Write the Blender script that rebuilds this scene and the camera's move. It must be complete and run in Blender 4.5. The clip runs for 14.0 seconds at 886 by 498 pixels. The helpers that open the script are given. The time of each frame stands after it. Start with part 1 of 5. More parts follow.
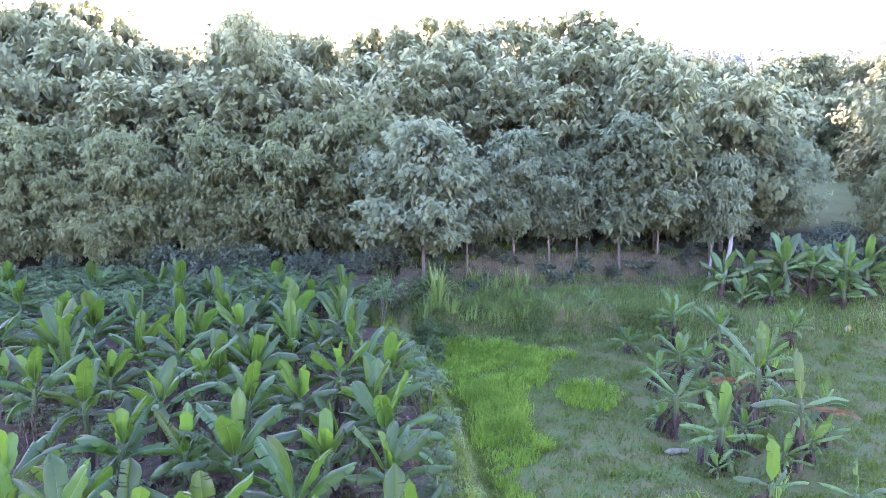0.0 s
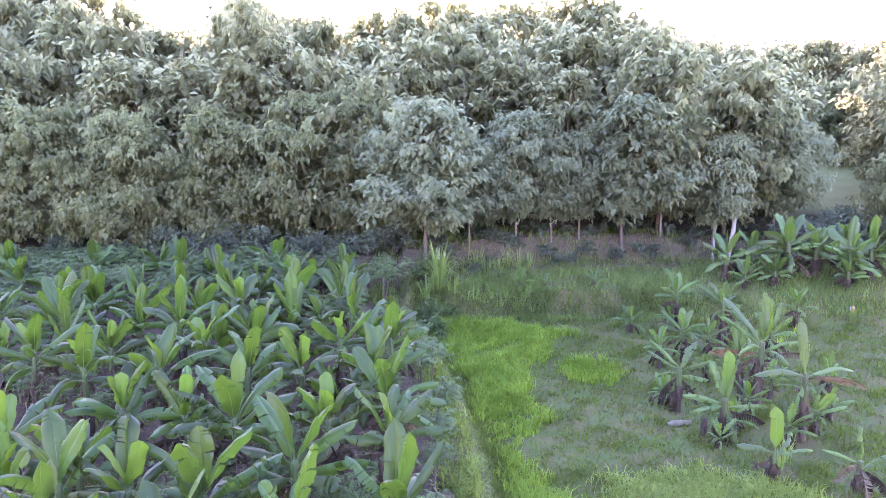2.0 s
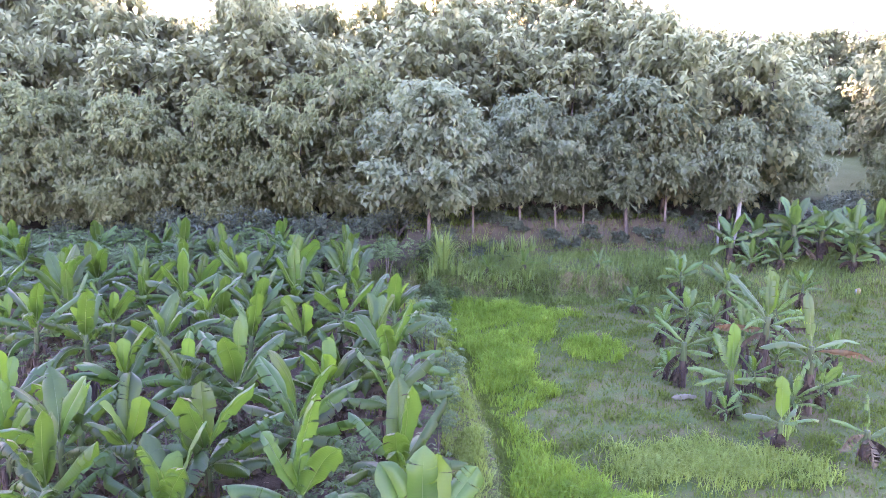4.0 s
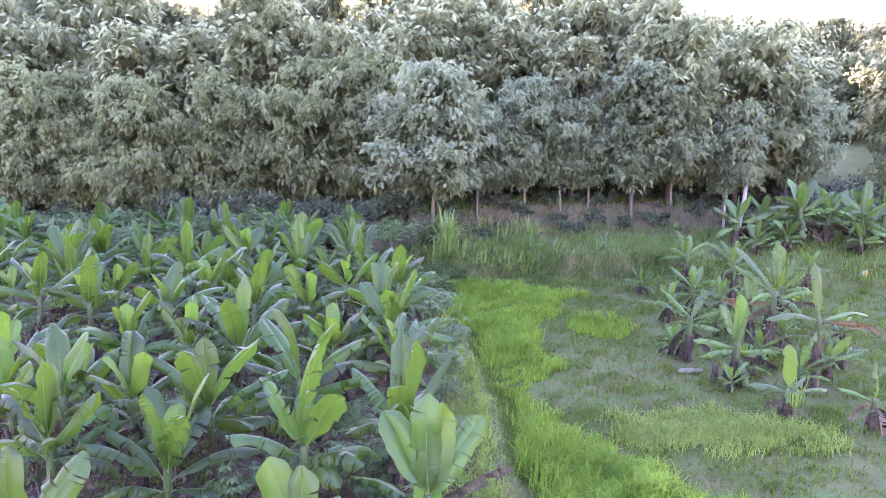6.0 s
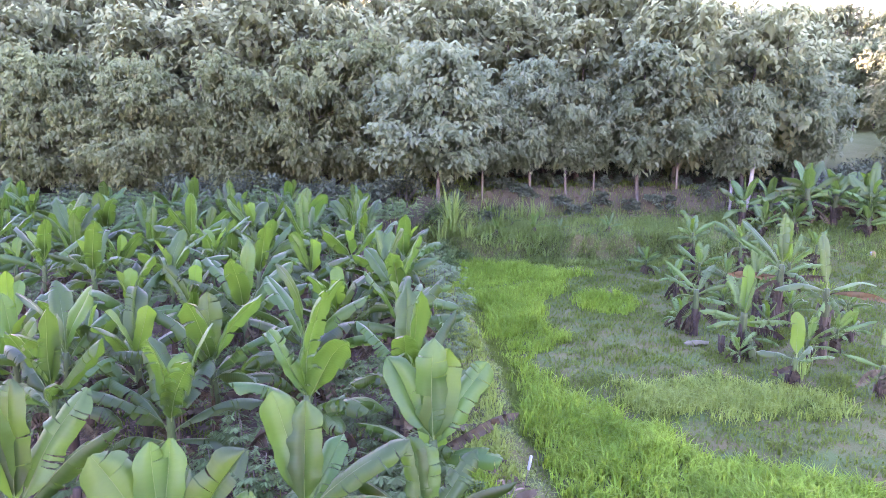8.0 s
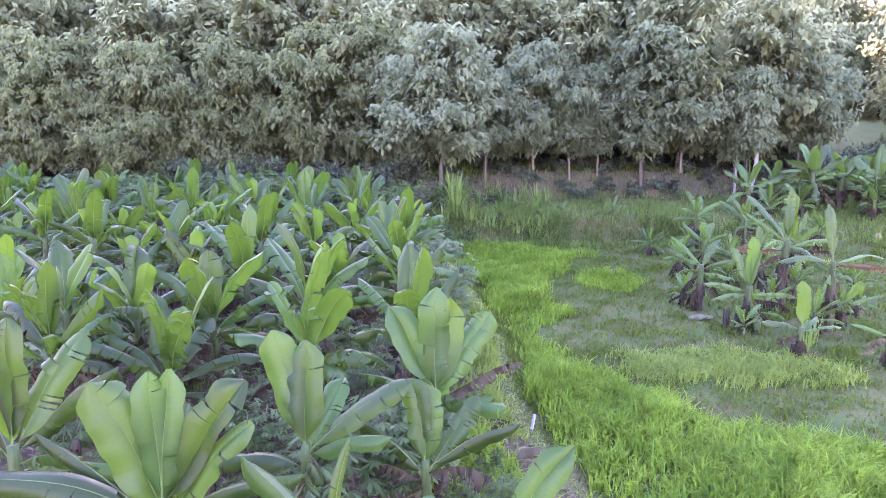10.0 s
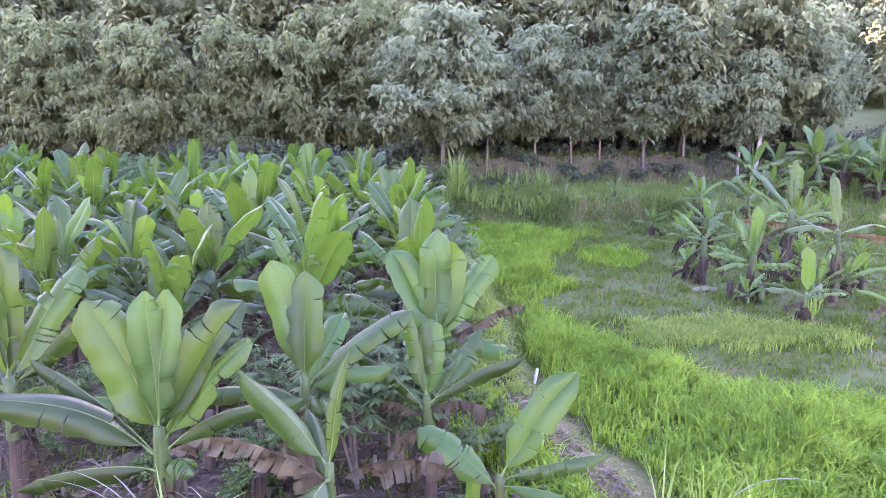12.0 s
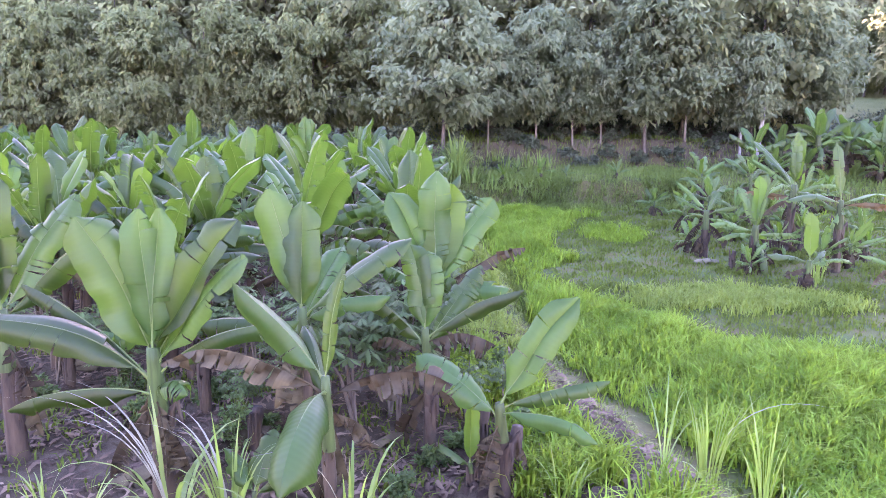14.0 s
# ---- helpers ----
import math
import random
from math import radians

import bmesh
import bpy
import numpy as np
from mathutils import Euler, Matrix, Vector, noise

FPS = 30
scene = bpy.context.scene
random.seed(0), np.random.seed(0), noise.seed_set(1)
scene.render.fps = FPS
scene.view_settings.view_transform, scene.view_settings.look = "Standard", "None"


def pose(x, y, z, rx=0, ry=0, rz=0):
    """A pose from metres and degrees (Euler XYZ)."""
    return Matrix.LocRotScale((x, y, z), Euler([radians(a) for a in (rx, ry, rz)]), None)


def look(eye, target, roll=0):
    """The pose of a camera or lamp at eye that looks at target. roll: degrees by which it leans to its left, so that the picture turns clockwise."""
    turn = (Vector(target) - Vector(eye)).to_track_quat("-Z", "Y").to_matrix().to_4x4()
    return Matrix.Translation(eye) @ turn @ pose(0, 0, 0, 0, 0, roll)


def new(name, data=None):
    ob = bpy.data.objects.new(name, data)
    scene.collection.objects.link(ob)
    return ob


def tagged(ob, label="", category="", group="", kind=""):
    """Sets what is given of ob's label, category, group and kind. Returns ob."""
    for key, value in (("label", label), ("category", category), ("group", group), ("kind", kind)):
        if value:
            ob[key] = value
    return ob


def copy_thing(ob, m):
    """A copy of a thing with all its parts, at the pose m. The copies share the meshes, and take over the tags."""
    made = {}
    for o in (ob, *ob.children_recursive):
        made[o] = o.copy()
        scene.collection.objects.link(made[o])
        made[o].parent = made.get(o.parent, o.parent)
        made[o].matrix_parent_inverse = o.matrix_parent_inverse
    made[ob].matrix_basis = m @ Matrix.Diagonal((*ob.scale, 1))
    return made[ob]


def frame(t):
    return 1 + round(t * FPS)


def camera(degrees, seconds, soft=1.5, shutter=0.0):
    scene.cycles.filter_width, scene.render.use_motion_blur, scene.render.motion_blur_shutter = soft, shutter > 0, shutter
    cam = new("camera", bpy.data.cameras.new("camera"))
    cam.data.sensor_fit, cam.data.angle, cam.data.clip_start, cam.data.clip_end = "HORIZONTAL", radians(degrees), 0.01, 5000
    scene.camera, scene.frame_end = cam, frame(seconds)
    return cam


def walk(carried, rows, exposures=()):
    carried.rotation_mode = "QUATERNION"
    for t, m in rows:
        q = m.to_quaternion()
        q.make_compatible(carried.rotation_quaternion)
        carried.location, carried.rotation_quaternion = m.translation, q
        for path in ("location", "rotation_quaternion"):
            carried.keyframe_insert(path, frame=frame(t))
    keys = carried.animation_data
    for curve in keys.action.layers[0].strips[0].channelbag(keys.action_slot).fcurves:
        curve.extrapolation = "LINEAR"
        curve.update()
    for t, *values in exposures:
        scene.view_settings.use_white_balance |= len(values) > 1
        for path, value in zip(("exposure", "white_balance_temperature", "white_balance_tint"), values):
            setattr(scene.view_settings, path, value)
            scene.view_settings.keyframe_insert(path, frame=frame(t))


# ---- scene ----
cam = camera(62.5, 14.0, soft=0.65)
METRES, EYE, TILT, LEAN, TURN = 5.5, 9.85, -8.5, 0.0, 0.0
ROWS = [
    (0.0, 0.0, 0.0, 0.0, 0.0, -0.0, 0.0),
    (0.5, 0.0033, 0.0073, -0.0345, 0.04, -0.06, -0.01),
    (1.0, 0.0083, 0.0181, -0.0697, 0.07, -0.14, -0.01),
    (1.5, 0.0094, 0.0248, -0.1077, 0.11, -0.26, -0.0),
    (2.0, 0.0048, 0.027, -0.1438, 0.19, -0.36, -0.05),
    (2.5, 0.0029, 0.0306, -0.1801, 0.28, -0.42, -0.12),
    (3.0, 0.0057, 0.0375, -0.2155, 0.34, -0.46, -0.14),
    (5.5, 0.0028, 0.0627, -0.3837, 0.71, -0.83, -0.22),
    (6.0, 0.0037, 0.0683, -0.4197, 0.8, -0.88, -0.24),
    (6.5, 0.0028, 0.0716, -0.4545, 0.88, -0.95, -0.24),
    (7.0, 0.0044, 0.0765, -0.4902, 0.96, -1.02, -0.24),
    (7.5, 0.0047, 0.0819, -0.5268, 1.07, -1.1, -0.25),
    (8.0, 0.0023, 0.0864, -0.5613, 1.16, -1.17, -0.29),
    (10.5, 0.0039, 0.1138, -0.7266, 1.45, -1.47, -0.33),
    (11.0, 0.0063, 0.1187, -0.7643, 1.5, -1.49, -0.33),
    (11.5, 0.0064, 0.1241, -0.8031, 1.51, -1.52, -0.33),
    (12.0, 0.0042, 0.129, -0.8398, 1.54, -1.58, -0.33),
    (12.5, 0.0013, 0.1332, -0.8744, 1.58, -1.62, -0.36),
    (13.0, 0.0023, 0.1385, -0.9101, 1.6, -1.64, -0.36),
    (13.5, 0.0047, 0.145, -0.9481, 1.6, -1.66, -0.36),
    (14.0, 0.008, 0.1508, -0.9858, 1.6, -1.75, -0.36),
]
walk(cam, [(t, pose(0, 0, EYE, TILT, LEAN, TURN) @ pose(METRES * x, METRES * y, METRES * z, 90 + pitch, roll, yaw)) for t, x, y, z, yaw, pitch, roll in ROWS], [(0.0, 4.86, 5250, 66), (0.7, 4.92, 5380, 71), (1.5, 4.98, 5520, 75), (3.0, 5.04, 5600, 78), (8.0, 5.06, 5620, 78), (14.0, 5.03, 5750, 76)])

# ---- light: a low sun behind the wood, a bright hazy sky ----
SUN_ELEV, SUN_AZ = 8.0, -7.9
world = bpy.data.worlds.new("sky")
scene.world = world
world.use_nodes = True
_n, _l = world.node_tree.nodes, world.node_tree.links
sky = _n.new("ShaderNodeTexSky")
sky.sky_type, sky.sun_disc = "NISHITA", False
sky.sun_elevation, sky.sun_rotation = radians(SUN_ELEV), radians(SUN_AZ)
sky.air_density, sky.dust_density, sky.ozone_density = 1.5, 1.0, 1.7
_l.new(sky.outputs["Color"], _n["Background"].inputs["Color"])
_n["Background"].inputs["Strength"].default_value = 0.15
sun = new("sun", bpy.data.lights.new("sun", "SUN"))
sun.data.energy, sun.data.angle, sun.data.color = 5.0, radians(0.6), (1.0, 0.78, 0.5)
_d = Vector((math.sin(radians(SUN_AZ)), math.cos(radians(SUN_AZ)), math.tan(radians(SUN_ELEV))))
sun.matrix_world = look(_d * 400, (0, 0, 0))


# ---- materials ----
def nodes_of(name):
    m = bpy.data.materials.new(name)
    m.use_nodes = True
    return m, m.node_tree.nodes, m.node_tree.links


def tinted(n, l, colour, other, scale, lo, hi, source="object"):
    """A colour that wanders between two by noise, and in brightness from piece to piece."""
    coord = n.new("ShaderNodeTexCoord")
    tex = n.new("ShaderNodeTexNoise")
    tex.inputs["Scale"].default_value, tex.inputs["Detail"].default_value = scale, 5
    l.new(coord.outputs["Object"], tex.inputs["Vector"])
    ramp = n.new("ShaderNodeValToRGB")
    ramp.color_ramp.elements[0].position, ramp.color_ramp.elements[1].position = 0.35, 0.68
    ramp.color_ramp.elements[0].color, ramp.color_ramp.elements[1].color = (*colour, 1), (*other, 1)
    l.new(tex.outputs["Fac"], ramp.inputs["Fac"])
    if source == "island":
        rnd = n.new("ShaderNodeNewGeometry").outputs["Random Per Island"]
    else:
        rnd = n.new("ShaderNodeObjectInfo").outputs["Random"]
    mp = n.new("ShaderNodeMapRange")
    mp.inputs["To Min"].default_value, mp.inputs["To Max"].default_value = lo, hi
    l.new(rnd, mp.inputs["Value"])
    hsv = n.new("ShaderNodeHueSaturation")
    if source == "island":
        each = n.new("ShaderNodeMapRange")
        each.inputs["To Min"].default_value, each.inputs["To Max"].default_value = 0.78, 1.22
        l.new(n.new("ShaderNodeObjectInfo").outputs["Random"], each.inputs["Value"])
        times = n.new("ShaderNodeMath")
        times.operation = "MULTIPLY"
        l.new(mp.outputs["Result"], times.inputs[0])
        l.new(each.outputs["Result"], times.inputs[1])
        l.new(times.outputs["Value"], hsv.inputs["Value"])
    else:
        l.new(mp.outputs["Result"], hsv.inputs["Value"])
    hue = n.new("ShaderNodeMapRange")
    hue.inputs["To Min"].default_value, hue.inputs["To Max"].default_value = 0.485, 0.51
    l.new(rnd, hue.inputs["Value"])
    l.new(hue.outputs["Result"], hsv.inputs["Hue"])
    l.new(ramp.outputs["Color"], hsv.inputs["Color"])
    return hsv.outputs["Color"], tex, coord


def foliage(name, colour, other, through_colour, mix=0.35, rough=0.5, scale=2.0, lo=0.7, hi=1.3, source="object", ribs=0.0, gloss=0.5):
    m, n, l = nodes_of(name)
    colour_out, tex, coord = tinted(n, l, colour, other, scale, lo, hi, source)
    b = n["Principled BSDF"]
    b.inputs["Roughness"].default_value = rough
    b.inputs["Specular IOR Level"].default_value = gloss
    l.new(colour_out, b.inputs["Base Color"])
    if ribs:
        uv = n.new("ShaderNodeUVMap")
        wave = n.new("ShaderNodeTexWave")
        wave.bands_direction = "Y"
        wave.inputs["Scale"].default_value, wave.inputs["Distortion"].default_value = ribs, 1.6
        wave.inputs["Detail"].default_value = 2
        l.new(uv.outputs["UV"], wave.inputs["Vector"])
        bump = n.new("ShaderNodeBump")
        bump.inputs["Strength"].default_value, bump.inputs["Distance"].default_value = 0.12, 0.012
        l.new(wave.outputs["Fac"], bump.inputs["Height"])
        l.new(bump.outputs["Normal"], b.inputs["Normal"])
        shade = n.new("ShaderNodeMapRange")
        shade.inputs["To Min"].default_value, shade.inputs["To Max"].default_value = 0.96, 1.03
        l.new(wave.outputs["Fac"], shade.inputs["Value"])
        vein = n.new("ShaderNodeMix")
        vein.data_type, vein.blend_type = "RGBA", "MULTIPLY"
        vein.inputs["Factor"].default_value = 1.0
        l.new(colour_out, vein.inputs[6])
        l.new(shade.outputs["Result"], vein.inputs[7])
        split = n.new("ShaderNodeSeparateXYZ")
        l.new(uv.outputs["UV"], split.inputs["Vector"])
        off = n.new("ShaderNodeMath")
        off.operation = "SUBTRACT"
        off.inputs[1].default_value = 0.5
        l.new(split.outputs["X"], off.inputs[0])
        away = n.new("ShaderNodeMath")
        away.operation = "ABSOLUTE"
        l.new(off.outputs["Value"], away.inputs[0])
        rim = n.new("ShaderNodeMapRange")
        rim.inputs["From Min"].default_value, rim.inputs["From Max"].default_value = 0.475, 0.5
        l.new(away.outputs["Value"], rim.inputs["Value"])
        patch = n.new("ShaderNodeMapRange")
        patch.inputs["From Min"].default_value, patch.inputs["From Max"].default_value = 0.58, 0.72
        l.new(tex.outputs["Fac"], patch.inputs["Value"])
        worn = n.new("ShaderNodeMath")
        worn.operation = "MULTIPLY"
        l.new(rim.outputs["Result"], worn.inputs[0])
        l.new(patch.outputs["Result"], worn.inputs[1])
        brown = n.new("ShaderNodeMix")
        brown.data_type = "RGBA"
        brown.inputs[7].default_value = (0.16, 0.11, 0.06, 1)
        l.new(worn.outputs["Value"], brown.inputs["Factor"])
        l.new(vein.outputs[2], brown.inputs[6])
        l.new(brown.outputs[2], b.inputs["Base Color"])
    t = n.new("ShaderNodeBsdfTranslucent")
    t.inputs["Color"].default_value = (*through_colour, 1)
    mixer = n.new("ShaderNodeMixShader")
    mixer.inputs["Fac"].default_value = mix
    l.new(b.outputs["BSDF"], mixer.inputs[1])
    l.new(t.outputs["BSDF"], mixer.inputs[2])
    l.new(mixer.outputs["Shader"], n["Material Output"].inputs["Surface"])
    return m


def plain(name, colour, other, scale=6.0, rough=0.85, bump=0.4, dist=0.02, lo=0.8, hi=1.2, stretch=(1, 1, 1), source="object"):
    m, n, l = nodes_of(name)
    colour_out, tex, coord = tinted(n, l, colour, other, scale, lo, hi, source)
    mapping = n.new("ShaderNodeMapping")
    mapping.inputs["Scale"].default_value = stretch
    l.new(coord.outputs["Object"], mapping.inputs["Vector"])
    l.new(mapping.outputs["Vector"], tex.inputs["Vector"])
    b = n["Principled BSDF"]
    b.inputs["Roughness"].default_value = rough
    b.inputs["Specular IOR Level"].default_value = 0.3
    l.new(colour_out, b.inputs["Base Color"])
    bp = n.new("ShaderNodeBump")
    bp.inputs["Strength"].default_value, bp.inputs["Distance"].default_value = bump, dist
    l.new(tex.outputs["Fac"], bp.inputs["Height"])
    l.new(bp.outputs["Normal"], b.inputs["Normal"])
    return m


M_LEAF = foliage("banana_leaf_green", (0.015, 0.041, 0.007), (0.031, 0.068, 0.012), (0.08, 0.16, 0.011), 0.4, 0.45, 1.6, 0.5, 1.5, ribs=2.3, gloss=0.32)
M_LEAF_LIGHT = foliage("banana_leaf_light", (0.026, 0.06, 0.015), (0.056, 0.1, 0.03), (0.125, 0.22, 0.025), 0.4, 0.45, 1.6, 0.45, 1.6, ribs=2.3, gloss=0.34)
M_YOUNG = foliage("banana_leaf_young", (0.034, 0.082, 0.01), (0.054, 0.11, 0.016), (0.115, 0.215, 0.012), 0.46, 0.5, 1.6, 0.6, 1.25, ribs=2.3, gloss=0.28)
M_DRY = foliage("banana_leaf_dry", (0.02, 0.016, 0.009), (0.062, 0.051, 0.031), (0.075, 0.048, 0.025), 0.2, 0.8, 5.0, 0.4, 1.6, ribs=4.0, gloss=0.12)
M_ORANGE = foliage("banana_leaf_orange", (0.1, 0.06, 0.022), (0.066, 0.053, 0.028), (0.16, 0.085, 0.025), 0.3, 0.7, 4.0, 0.7, 1.2, ribs=4.0, gloss=0.2)
M_RIB = foliage("midrib_pale_green", (0.062, 0.10, 0.026), (0.1, 0.145, 0.044), (0.15, 0.22, 0.05), 0.2, 0.5, 3.0, 0.85, 1.15, gloss=0.3)
M_SHEATH = plain("leaf_sheath_green", (0.018, 0.034, 0.008), (0.036, 0.06, 0.015), 5.0, 0.65, 0.5, 0.02, 0.8, 1.2, (4, 4, 0.5))
M_STEM = plain("pseudostem_brown", (0.02, 0.0135, 0.011), (0.05, 0.037, 0.025), 4.0, 0.8, 0.8, 0.03, 0.6, 1.3, (3, 3, 0.6))
M_CASSAVA = foliage("cassava_leaf", (0.038, 0.074, 0.025), (0.068, 0.108, 0.04), (0.115, 0.175, 0.038), 0.32, 0.55, 1.5, 0.5, 1.4, "island", gloss=0.12)
# the wood's three leaf colours are lifted paler to stand in for haze
M_TEAK = foliage("tree_leaf_broad_hazed", (0.108, 0.14, 0.084), (0.158, 0.19, 0.12), (0.25, 0.295, 0.145), 0.55, 0.85, 0.5, 0.85, 1.15, "island", gloss=0.03)
# also yellower here, imitating low sun that glows through the bushy trees
M_BUSHY_LEAF = foliage("tree_leaf_sunlit_hazed", (0.1, 0.124, 0.068), (0.148, 0.172, 0.097), (0.26, 0.3, 0.115), 0.58, 0.85, 0.5, 0.85, 1.15, "island", gloss=0.03)
M_WOOD_LEAF = foliage("tree_leaf_dull_hazed", (0.09, 0.106, 0.06), (0.124, 0.139, 0.081), (0.31, 0.335, 0.15), 0.66, 0.85, 0.35, 0.92, 1.08, "island", gloss=0.02)
# greyed and paled leaf colour: distance haze painted onto the far hill
M_FAR = foliage("far_leaf_hazed", (0.13, 0.145, 0.115), (0.16, 0.175, 0.14), (0.28, 0.29, 0.18), 0.45, 0.6, 0.08, 0.85, 1.15, "island")
M_SHRUB = foliage("shrub_leaf", (0.042, 0.064, 0.042), (0.072, 0.096, 0.064), (0.12, 0.155, 0.07), 0.3, 0.6, 1.2, 0.6, 1.4, "island", gloss=0.25)
M_BRIGHT = foliage("grass_bright", (0.036, 0.088, 0.009), (0.11, 0.188, 0.022), (0.24, 0.375, 0.022), 0.42, 0.65, 1.1, 0.25, 1.7, "island", gloss=0.1)
M_DULL = foliage("grass_dull", (0.036, 0.061, 0.012), (0.066, 0.093, 0.018), (0.125, 0.185, 0.02), 0.36, 0.8, 0.9, 0.6, 1.4, "island", gloss=0.05)
M_RANK = foliage("grass_rank", (0.06, 0.105, 0.032), (0.115, 0.165, 0.05), (0.21, 0.3, 0.045), 0.42, 0.65, 0.6, 0.5, 1.4, "island", gloss=0.12)
M_BUND = foliage("grass_trodden", (0.07, 0.12, 0.024), (0.13, 0.185, 0.045), (0.26, 0.35, 0.04), 0.42, 0.65, 0.9, 0.45, 1.5, "island", gloss=0.1)
M_TROD = foliage("grass_worn_pale", (0.085, 0.125, 0.03), (0.15, 0.195, 0.06), (0.25, 0.31, 0.06), 0.32, 0.7, 0.9, 0.5, 1.4, "island", gloss=0.1)
M_REED = foliage("reed_leaf", (0.06, 0.115, 0.022), (0.115, 0.17, 0.05), (0.22, 0.34, 0.045), 0.42, 0.42, 2.0, 0.7, 1.35, "island")
M_STRAW = foliage("reed_leaf_bleached", (0.16, 0.17, 0.13), (0.24, 0.245, 0.195), (0.22, 0.22, 0.16), 0.3, 0.6, 3.0, 0.85, 1.15, gloss=0.3)
M_LITTER = foliage("litter", (0.05, 0.034, 0.024), (0.135, 0.098, 0.068), (0.14, 0.085, 0.045), 0.15, 0.85, 2.0, 0.35, 1.7, "island", gloss=0.15)
M_BARK = plain("bark_grey_brown", (0.055, 0.046, 0.038), (0.11, 0.096, 0.08), 5.0, 0.9, 0.7, 0.02, 0.75, 1.25, (3, 3, 0.8))
M_BARK_PALE = plain("bark_pale", (0.15, 0.142, 0.125), (0.24, 0.232, 0.21), 5.0, 0.85, 0.5, 0.015, 0.85, 1.15, (3, 3, 0.8))
M_YELLOW = plain("paint_yellow", (0.12, 0.095, 0.02), (0.16, 0.13, 0.035), 8.0, 0.5, 0.2, 0.003)
M_PALE = plain("dry_leaf_pale", (0.06, 0.062, 0.03), (0.095, 0.094, 0.055), 6.0, 0.8, 0.4, 0.01)
M_PLASTIC = plain("plastic_white", (0.14, 0.155, 0.165), (0.18, 0.2, 0.21), 8.0, 0.5, 0.2, 0.003)
M_WHITE = plain("paint_white", (0.1, 0.105, 0.11), (0.14, 0.145, 0.15), 8.0, 0.5, 0.2, 0.003)


def ground_material():
    m, n, l = nodes_of("field_ground")
    coord = n.new("ShaderNodeTexCoord")

    def noisy(scale, a, b, lo=0.3, hi=0.7):
        t = n.new("ShaderNodeTexNoise")
        t.inputs["Scale"].default_value, t.inputs["Detail"].default_value, t.inputs["Roughness"].default_value = scale, 8, 0.65
        l.new(coord.outputs["Object"], t.inputs["Vector"])
        r = n.new("ShaderNodeValToRGB")
        r.color_ramp.elements[0].position, r.color_ramp.elements[1].position = lo, hi
        r.color_ramp.elements[0].color, r.color_ramp.elements[1].color = (*a, 1), (*b, 1)
        l.new(t.outputs["Fac"], r.inputs["Fac"])
        return r.outputs["Color"], t.outputs["Fac"]

    def mixed(fac, a, b):
        x = n.new("ShaderNodeMix")
        x.data_type = "RGBA"
        l.new(fac, x.inputs["Factor"])
        l.new(a, x.inputs[6])
        l.new(b, x.inputs[7])
        return x.outputs[2]

    def zone(name):
        a = n.new("ShaderNodeAttribute")
        a.attribute_name = name
        return a.outputs["Fac"]

    weedy, f1 = noisy(0.9, (0.062, 0.055, 0.018), (0.034, 0.06, 0.012), 0.38, 0.6)
    soil, f2 = noisy(2.2, (0.024, 0.018, 0.01), (0.07, 0.053, 0.034))
    dirt, f3 = noisy(3.0, (0.042, 0.041, 0.013), (0.09, 0.086, 0.033))
    red, f4 = noisy(1.6, (0.03, 0.027, 0.016), (0.064, 0.055, 0.036))
    mead, f5 = noisy(0.6, (0.1, 0.13, 0.045), (0.135, 0.165, 0.062))
    c = mixed(zone("soil"), weedy, soil)
    c = mixed(zone("red"), c, red)
    c = mixed(zone("dirt"), c, dirt)
    c = mixed(zone("meadow"), c, mead)
    b = n["Principled BSDF"]
    b.inputs["Roughness"].default_value = 0.95
    b.inputs["Specular IOR Level"].default_value = 0.2
    l.new(c, b.inputs["Base Color"])
    _, fine = noisy(14.0, (0, 0, 0), (1, 1, 1))
    bump = n.new("ShaderNodeBump")
    bump.inputs["Strength"].default_value, bump.inputs["Distance"].default_value = 0.8, 0.06
    l.new(fine, bump.inputs["Height"])
    l.new(bump.outputs["Normal"], b.inputs["Normal"])
    return m


M_GROUND = ground_material()


# ---- mesh helpers ----
def mesh_np(name, verts, faces, material, uvs=None, smooth=True):
    """A mesh from arrays: verts (n, 3), faces (m, 3 or 4), uvs one per vertex."""
    verts, faces = np.asarray(verts, dtype=np.float32), np.asarray(faces, dtype=np.int32)
    me = bpy.data.meshes.new(name)
    k = faces.shape[1]
    me.vertices.add(len(verts))
    me.vertices.foreach_set("co", verts.ravel())
    me.loops.add(faces.size)
    me.loops.foreach_set("vertex_index", faces.ravel())
    me.polygons.add(len(faces))
    me.polygons.foreach_set("loop_start", np.arange(0, faces.size, k, dtype=np.int32))
    me.polygons.foreach_set("loop_total", np.full(len(faces), k, dtype=np.int32))
    me.update(calc_edges=True)
    if smooth:
        me.polygons.foreach_set("use_smooth", np.ones(len(faces), dtype=bool))
    if uvs is not None:
        layer = me.uv_layers.new(name="UVMap")
        layer.data.foreach_set("uv", np.asarray(uvs, dtype=np.float32)[faces.ravel()].ravel())
    me.materials.append(material)
    return me


def part(name, me, parent, m=None, label=""):
    ob = new(name, me)
    ob.parent = parent
    if m is not None:
        ob.matrix_basis = m
    return tagged(ob, label)


